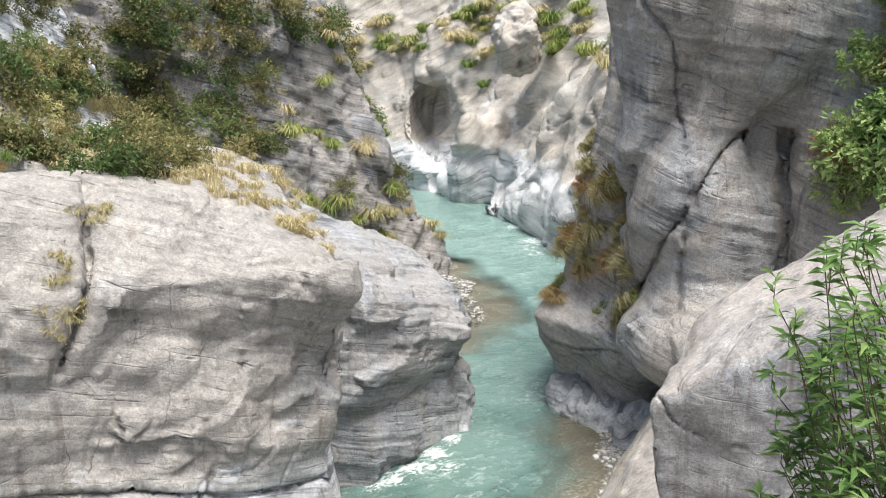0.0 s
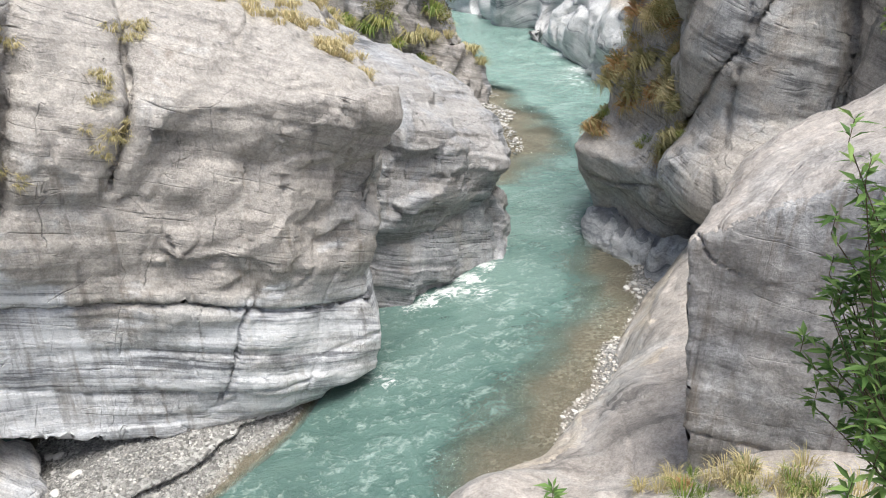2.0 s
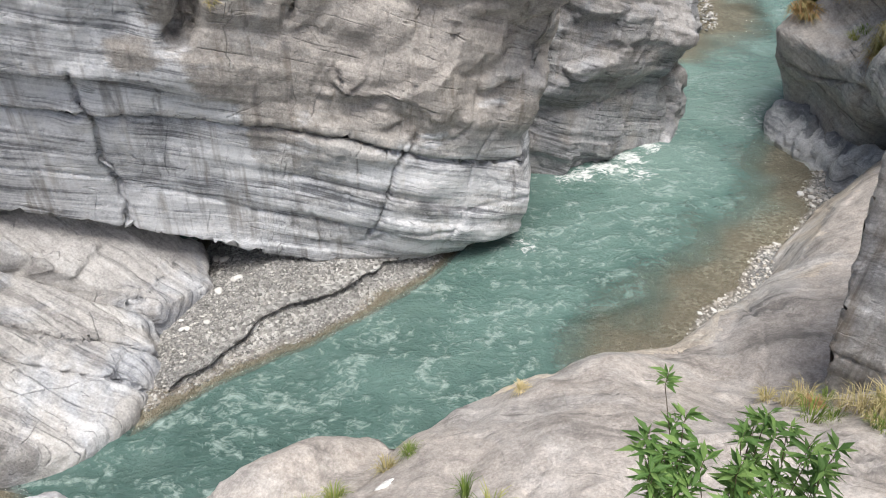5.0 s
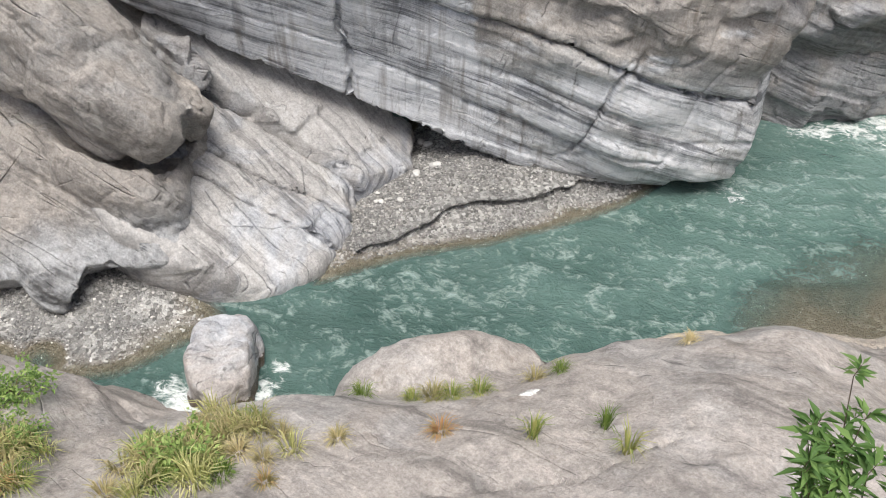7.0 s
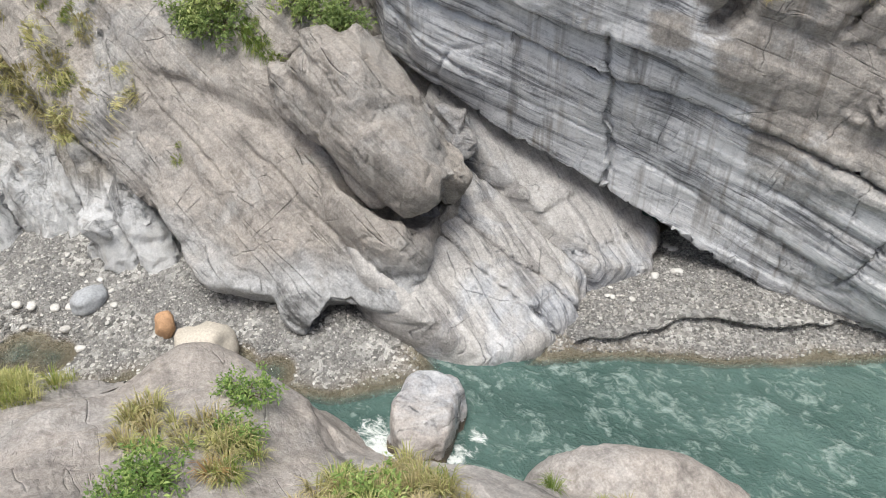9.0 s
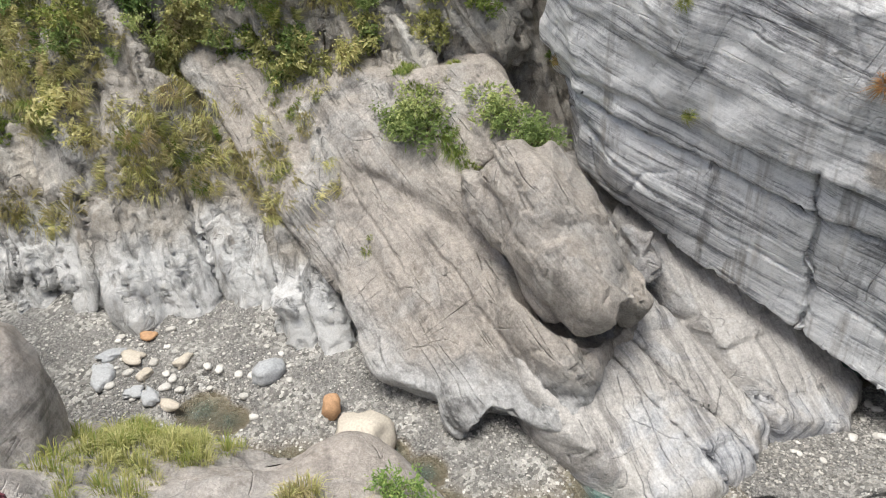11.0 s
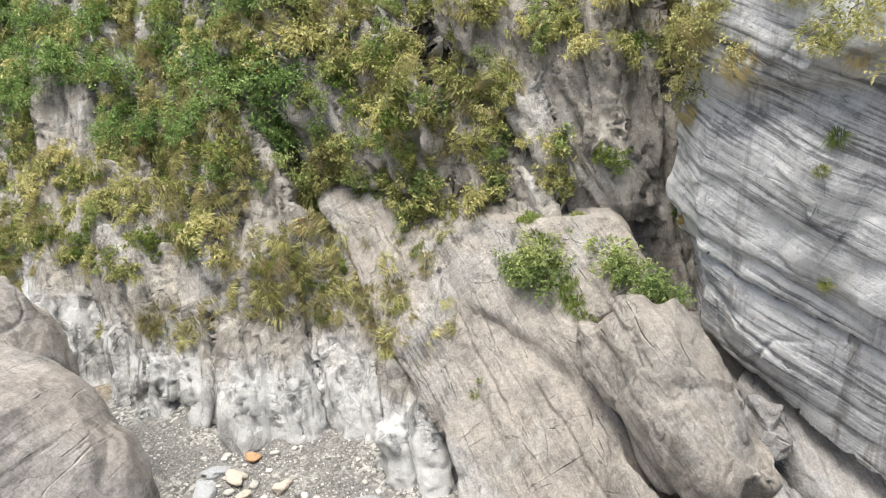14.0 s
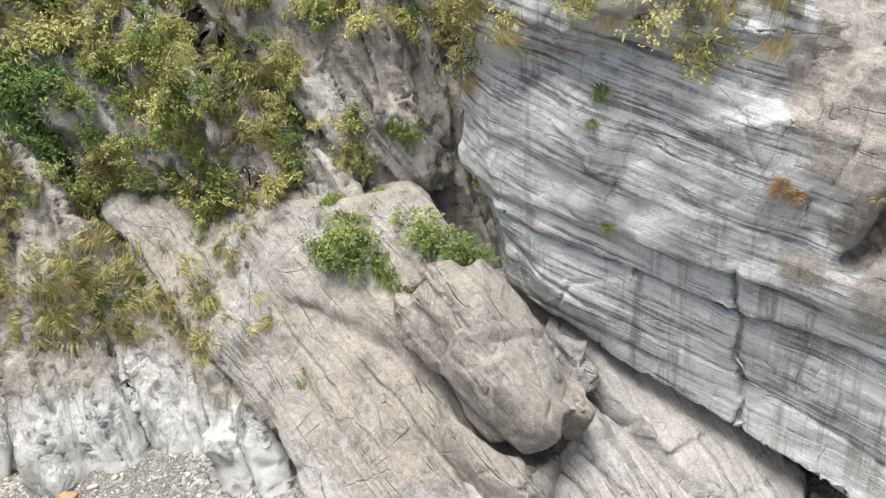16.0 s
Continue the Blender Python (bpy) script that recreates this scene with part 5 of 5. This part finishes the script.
def pebbles(name, label, n, x0, x1, y0, y1, lo, hi, keep, seed, material=None):
    rng = np.random.RandomState(seed)
    bv, bf = icosphere(1)
    x, y = rng.uniform(x0, x1, n), rng.uniform(y0, y1, n)
    z = bed_height(x, y)
    ok = keep(x, y, z)
    x, y, z = x[ok], y[ok], z[ok]
    n = len(x)
    r = lo * (hi / lo) ** (rng.uniform(0, 1, n) ** 2.2)
    s = np.stack([r * rng.uniform(0.8, 1.5, n), r * rng.uniform(0.7, 1.1, n), r * rng.uniform(0.4, 0.75, n)], 1)
    a = rng.uniform(0, 6.3, n)
    lump = 1 + rng.uniform(-0.22, 0.22, (n, len(bv), 1))
    v = bv[None] * lump * s[:, None]
    c, sn = np.cos(a)[:, None], np.sin(a)[:, None]
    v = np.stack([v[..., 0] * c - v[..., 1] * sn + x[:, None], v[..., 0] * sn + v[..., 1] * c + y[:, None], v[..., 2] + z[:, None] + 0.2 * r[:, None]], -1)
    f = bf[None] + (np.arange(n) * len(bv))[:, None, None]
    return tagged(mesh_object(name, v.reshape(-1, 3), f.reshape(-1, 3), material or m_pebble, smooth=False), label, "pebbles", kind="stuff")


pebbles("pebbles", "small pale grey pebbles on the gravel bar", 30000, -13, -2.5, 8, 19, 0.018, 0.055, lambda x, y, z: (z > -0.02) & (z < 2), 1)
pebbles("pebbles", "pale grey pebbles on the upper gravel", 18000, -24, -11, -9, 8, 0.018, 0.055, lambda x, y, z: z > -0.02, 2)
pebbles("pebbles", "pale pebbles along the river edge", 11000, 1, 10, 15, 31, 0.025, 0.09, lambda x, y, z: (z > -0.03) & (z < 0.5), 3, m_pale)
pebbles("pebbles", "pale pebbles on the bar below the far cliff", 2500, 0, 5, 42, 62, 0.05, 0.15, lambda x, y, z: z > -0.05, 4)


def stone(name, label, at, size, material, seed, turn=0.0, level=3, group="", rough=0.3, tilt=0.0):
    rng = np.random.RandomState(seed)
    v, f = icosphere(level)
    d = v * (1 + rough * fbm(v * 1.3 + seed * 3.7, 3)[:, None])
    d = np.sign(d) * np.abs(d) ** 0.85
    ob = mesh_object(name, d * np.array(size), f, material)
    ob.matrix_basis = pose(*at, 0, tilt, turn)
    return tagged(ob, label, "stone", group)


def on_bed(x, y, lift=0.0):
    return (x, y, float(bed_height(np.array([float(x)]), np.array([float(y)]))[0]) + lift)


stone("cream_boulder", "rounded cream boulder on the gravel beside the bench", on_bed(-15.25, 1.95, 0.3), (0.88, 0.75, 0.68), m_cream, 1, 30)
stone("orange_stone", "rust orange stone leaning on the cream boulder", on_bed(-16.5, 1.35, 0.25), (0.3, 0.26, 0.36), m_orange, 2, 10)
stone("orange_stone", "flat rust orange stone on the gravel", on_bed(-21.6, -3.8, 0.08), (0.28, 0.2, 0.12), m_orange, 3, 60)
stone("grey_stone", "angular blue grey stone on wet sand", on_bed(-18.6, -0.25, 0.15), (0.5, 0.36, 0.3), m_blue, 4, 120)
FLAT = [(-20.3, -5.2, 0.75, 0.42), (-20.8, -4.3, 0.6, 0.4), (-21.1, -4.9, 0.5, 0.3), (-20.0, -2.7, 0.4, 0.3), (-18.9, -3.7, 0.5, 0.3), (-18.5, -3.3, 0.5, 0.25), (-19.2, -4.2, 0.4, 0.3), (-19.9, -3.9, 0.3, 0.25)]
for k, (x, y, a, b) in enumerate(FLAT):
    stone("flat_stone", "pale flat water-worn stone on the gravel", on_bed(x, y, 0.06), (0.8 * a, 0.75 * b, 0.13), (m_blue, m_cream)[k % 2], 10 + k, k * 47, 3, "flat stones on the gravel", 0.5)
cobble = np.random.RandomState(5)
COBBLE = 0
while COBBLE < 90:
    x, y = (cobble.uniform(-22, -17), cobble.uniform(-6, 0.5)) if COBBLE < 45 else (cobble.uniform(-14, -10), cobble.uniform(12, 16)) if COBBLE < 60 else (cobble.uniform(5, 9), cobble.uniform(24, 31))
    at = on_bed(x, y, 0.03)
    if at[2] > 0.02:
        r = cobble.uniform(0.06, 0.15)
        stone("cobble", "rounded pale grey cobble on the gravel", at, (r * 1.3, r, r * 0.6), m_pebble, 40 + COBBLE, cobble.uniform(0, 360), 2, "cobbles on the gravel")
        COBBLE += 1


spot, up = ground_at(-2.9, 7.93)
m_lichen = Nodes("white_lichen")
m_lichen = m_lichen.done(m_lichen.curve(m_lichen.noise(20, 5), (0.35, (0.5, 0.49, 0.46)), (0.6, (0.8, 0.79, 0.76))), 0.85)
lv, lf = icosphere(3)
patch = mesh_object("lichen_patch", lv * (1 + 0.5 * fbm(lv * 2.2, 3)[:, None]) * np.array((0.22, 0.13, 0.03)), lf, m_lichen)
patch.matrix_basis = stand(spot, up, np.random.RandomState(3), 1.0, 0.0, 0.0)
tagged(patch, "white lichen patch on the smooth bench", "lichen")


# ---------------------------------------------------------------- plants of the near bank
def plant(ob, x, y, scale, seed, up=0.8):
    at, n = ground_at(x, y)
    rng = np.random.RandomState(seed)
    ob.matrix_basis = stand(at, n, rng, scale, up)
    return ob


def plant_many(kinds, spots_, lo, hi, seed):
    rng = np.random.RandomState(seed)
    for i, (x, y) in enumerate(spots_):
        ob = kinds[i % len(kinds)]
        if i >= len(kinds):
            at, n = ground_at(x, y)
            m = stand(at, n, rng, rng.uniform(lo, hi), 0.8)
            copy_thing(ob, m).matrix_basis = m
        else:
            plant(ob, x, y, rng.uniform(lo, hi), seed + i)


bench_tufts = [tuft("bench_tuft", "yellow green grass tuft on the smooth bench", 200 + k, 130, 0.5, 0.16, (m_fresh, m_dry, m_fresh)[k], "tufts on the bench", 0.8, 0.05, 0.008) for k in range(3)]
line = [(-6.42, 3.99), (-5.74, 4.17), (-6.0, 1.48), (-5.71, 2.9), (-6.11, 3.98), (-6.29, 0.75), (-8.07, 0.92), (-9.99, 0.01), (-6.6, 3.4), (-6.9, 3.0), (-5.4, 3.5), (-6.4, 2.2),
        (-4.3, 7.3), (-4.6, 7.1), (-5.0, 6.9), (-3.9, 7.7), (-3.2, 8.7), (-2.8, 9.0), (-5.9, 6.4), (-6.8, 1.6), (-5.6, 1.1), (-5.2, 0.8), (-6.9, 2.4), (-7.4, 2.6)]
plant_many(bench_tufts, line, 0.7, 1.3, 300)
drys = [tuft("dry_tuft", "brown dried grass tuft on the smooth bench", 210 + k, 120, 0.4, 0.12, (m_rust, m_dry)[k], "dry tufts on the bench", 1.0, 0.0, 0.009) for k in range(2)]
plant_many(drys, [(-3.67, 6.0), (-4.94, 4.71), (-8.3, 0.7), (-5.9, 3.4), (-5.0, 3.2), (3.9, 11.8), (4.6, 11.3), (-1.0, 11.3)], 0.7, 1.1, 320)
stalks = [tuft("grass_stalk", "tall thin green grass stalks on the smooth bench", 220 + k, 40, 0.8, 0.07, m_fresh, "stalks on the bench", 0.5, 0.0, 0.012) for k in range(2)]
plant_many(stalks, [(-1.31, 7.58), (-0.76, 7.11), (-2.2, 6.6), (-6.3, 4.2), (-6.7, 3.8)], 0.8, 1.1, 340)
greens = [shrub("bench_shrub", "bright green leafy shrub on the smooth bench", 230 + k, 0.75, 54, 18, 0.11, m_near, "shrubs on the bench") for k in range(2)]
plant_many(greens, [(-9.1, 1.3), (-6.52, 2.64), (-7.85, -0.76), (-8.4, -0.3), (-10.3, 1.9), (-7.2, -1.2)], 0.7, 1.2, 360)
rng = np.random.RandomState(77)
clump = [(*ground_at(-6.6 + rng.normal() * 0.45, 3.0 + rng.normal() * 0.6), rng) for _ in range(46)] + [(*ground_at(-8.9 + rng.normal() * 0.4, 0.9 + rng.normal() * 0.4), rng) for _ in range(16)] + [(*ground_at(-10.0 + rng.normal() * 0.3, 0.1 + rng.normal() * 0.3), rng) for _ in range(10)]
joined_grass("bench_grass", "dense clump of yellow green grass on the bench", clump[::2], m_olive, 70, 0.6, 0.16, 0.7, 1.2, 0.8, 0.7, 0.0, 0.010)
joined_grass("bench_grass", "straw coloured grass among the green on the bench", clump[1::2], m_dry, 60, 0.6, 0.16, 0.7, 1.2, 0.8, 0.7, 0.0, 0.010)
mat_spots = [(*ground_at(-14.2 + rng.normal() * 1.2, -2.8 + rng.normal() * 0.7), rng) for _ in range(110)] + [(*ground_at(-12.2 + rng.normal() * 0.7, -3.6 + rng.normal() * 0.4), rng) for _ in range(30)]
joined_grass("bench_grass", "mat of yellow green grass in a hollow of the bench", mat_spots[::2], m_olive, 60, 0.5, 0.2, 0.7, 1.2, 0.8, 0.6, 0.0, 0.009)
joined_grass("bench_grass", "mat of fresh green grass in a hollow of the bench", mat_spots[1::2], m_fresh, 60, 0.5, 0.2, 0.7, 1.2, 0.8, 0.6, 0.0, 0.009)
side = [(*ground_at(4.4 + 0.4 * k + rng.normal() * 0.3, 11.45 - 0.28 * k + rng.normal() * 0.3, 6.5), rng) for k in range(6) for _ in range(6 if k % 2 else 3)]
joined_grass("bench_grass", "yellow green grass at the foot of the huge boulder", side[::3], m_fresh, 60, 0.6, 0.2, 0.6, 1.1, 0.8, 0.7, 0.0, 0.01)

joined_grass("bench_grass", "straw coloured grass at the foot of the huge boulder", side[1::3] + side[2::3], m_dry, 60, 0.7, 0.2, 0.6, 1.1, 0.8, 0.7, 0.0, 0.01)


def lance_bush(name, label, root, centre, reach, tips, seed, leaf, ratio):
    """A slender bush whose twigs end in whorls of narrow leaves."""
    rng = np.random.RandomState(seed)
    ob = thing(name, label, "shrub")
    root, centre = np.array(root, float), np.array(centre, float)
    ends = centre + rng.uniform(-1, 1, (tips, 3)) * reach
    fork = root * 0.35 + centre * 0.65 - (0, 0, 0.5)
    paths = [[root, root * 0.6 + fork * 0.4 + (0, 0, 0.1), fork]]
    mesh_object("stem", *stems_mesh(paths, 0.035, 0.018), m_stem, parent=ob)
    twigs = [[fork, fork * 0.5 + e * 0.5 + rng.normal(size=3) * 0.12, e - (0, 0, 0.12), e] for e in ends]
    mesh_object("twig", *stems_mesh(twigs, 0.006, 0.0025), m_stem, parent=ob)
    per = 34
    along = rng.uniform(0, 1, tips * per) ** 1.3 * 0.95
    pts = np.repeat(np.array(twigs), per, 0)
    t = along[:, None]
    base = np.where(t < 0.25, pts[:, 3] + (pts[:, 2] - pts[:, 3]) * t * 4, pts[:, 2] + (pts[:, 1] - pts[:, 2]) * (t - 0.25) / 0.75)
    a = rng.uniform(0, 6.3, tips * per)
    way = np.stack([np.cos(a), np.sin(a), rng.uniform(0.0, 1.1, tips * per) - along * 0.5], 1)
    n = len(base)
    L = leaf * rng.uniform(0.6, 1.15, n)
    mesh_object("crown", *leaves_mesh(base, way, L, L * ratio, rng, 0.18, 0.3), m_near, smooth=False, parent=ob)
    pick = rng.choice(n, 5, replace=False)
    old = leaf_material("yellow_leaves", (0.55, 0.42, 0.05), (0.6, 0.45, 0.06), (0.65, 0.4, 0.06))
    for i in pick:
        part = mesh_object("old_leaf", *leaves_mesh(base[i:i + 1] - (0, 0, 0.05), way[i:i + 1] - (0, 0, 1), L[i:i + 1], L[i:i + 1] * ratio, rng), old, smooth=False, parent=ob)
        tagged(part, "yellow withered leaf")
    return ob


foot_a, _ = ground_at(3.3, 1.6, 14)
foot_b, _ = ground_at(2.0, 1.6, 14)
lance_bush("lance_leaf_bush", "bright green bush with narrow lance-shaped leaves", foot_a, (2.42, 3.3, 13.3), (0.42, 0.45, 1.0), 120, 1, 0.14, 0.23)
lance_bush("broad_leaf_bush", "fresh green bush with broader pointed leaves", foot_b, (1.3, 3.4, 11.1), (0.66, 0.5, 0.2), 60, 2, 0.16, 0.25)


# ---------------------------------------------------------------- the footbridge rail
m_paint = Nodes("maroon_paint")
m_paint = m_paint.done(m_paint.mix(m_paint.curve(m_paint.noise(30, 5), (0.4, 0.0), (0.7, 0.5)), (0.10, 0.018, 0.028), (0.16, 0.05, 0.055)), 0.35, None, 0.5)
m_deck = Nodes("concrete")
m_deck = m_deck.done(m_deck.curve(m_deck.noise(6, 6), (0.3, (0.25, 0.24, 0.23)), (0.7, (0.4, 0.39, 0.37))), 0.8)


def box(name, size, m, material, parent, bevel=0.004):
    bm = bmesh.new()
    bmesh.ops.create_cube(bm, size=1.0)
    bmesh.ops.scale(bm, vec=size, verts=bm.verts)
    bmesh.ops.bevel(bm, geom=bm.edges[:], offset=bevel, segments=2, affect="EDGES")
    me = bpy.data.meshes.new(name)
    bm.to_mesh(me)
    bm.free()
    me.materials.append(material)
    ob = new(name, me)
    ob.parent, ob.matrix_basis = parent, m
    return ob


bridge = thing("footbridge", "footbridge with a maroon painted steel handrail", "bridge")
turn = math.degrees(math.atan2(-0.62, 0.78))
mid = Vector((-0.945, -0.33, 14.403)) + Vector((0.78, -0.62, 0)) * 1.0
box("top_rail", (2.0, 0.045, 0.05), pose(mid.x, mid.y, mid.z - 0.025, 0, 0, turn), m_paint, bridge)
for s in (0.35, 1.6):
    q = Vector((-0.945, -0.33, 0)) + Vector((0.78, -0.62, 0)) * s
    box("post", (0.045, 0.045, 1.05), pose(q.x, q.y, 13.83, 0, 0, turn), m_paint, bridge)
lean = math.degrees(math.atan2(0.8, 0.6))
box("side_rail", (0.5, 0.05, 0.05), pose(-1.09, -0.69, 14.375, 0, 0, lean), m_paint, bridge)
box("deck", (7.6, 1.6, 0.8), pose(3.0, -1.55, 12.91), m_deck, bridge, 0.02)
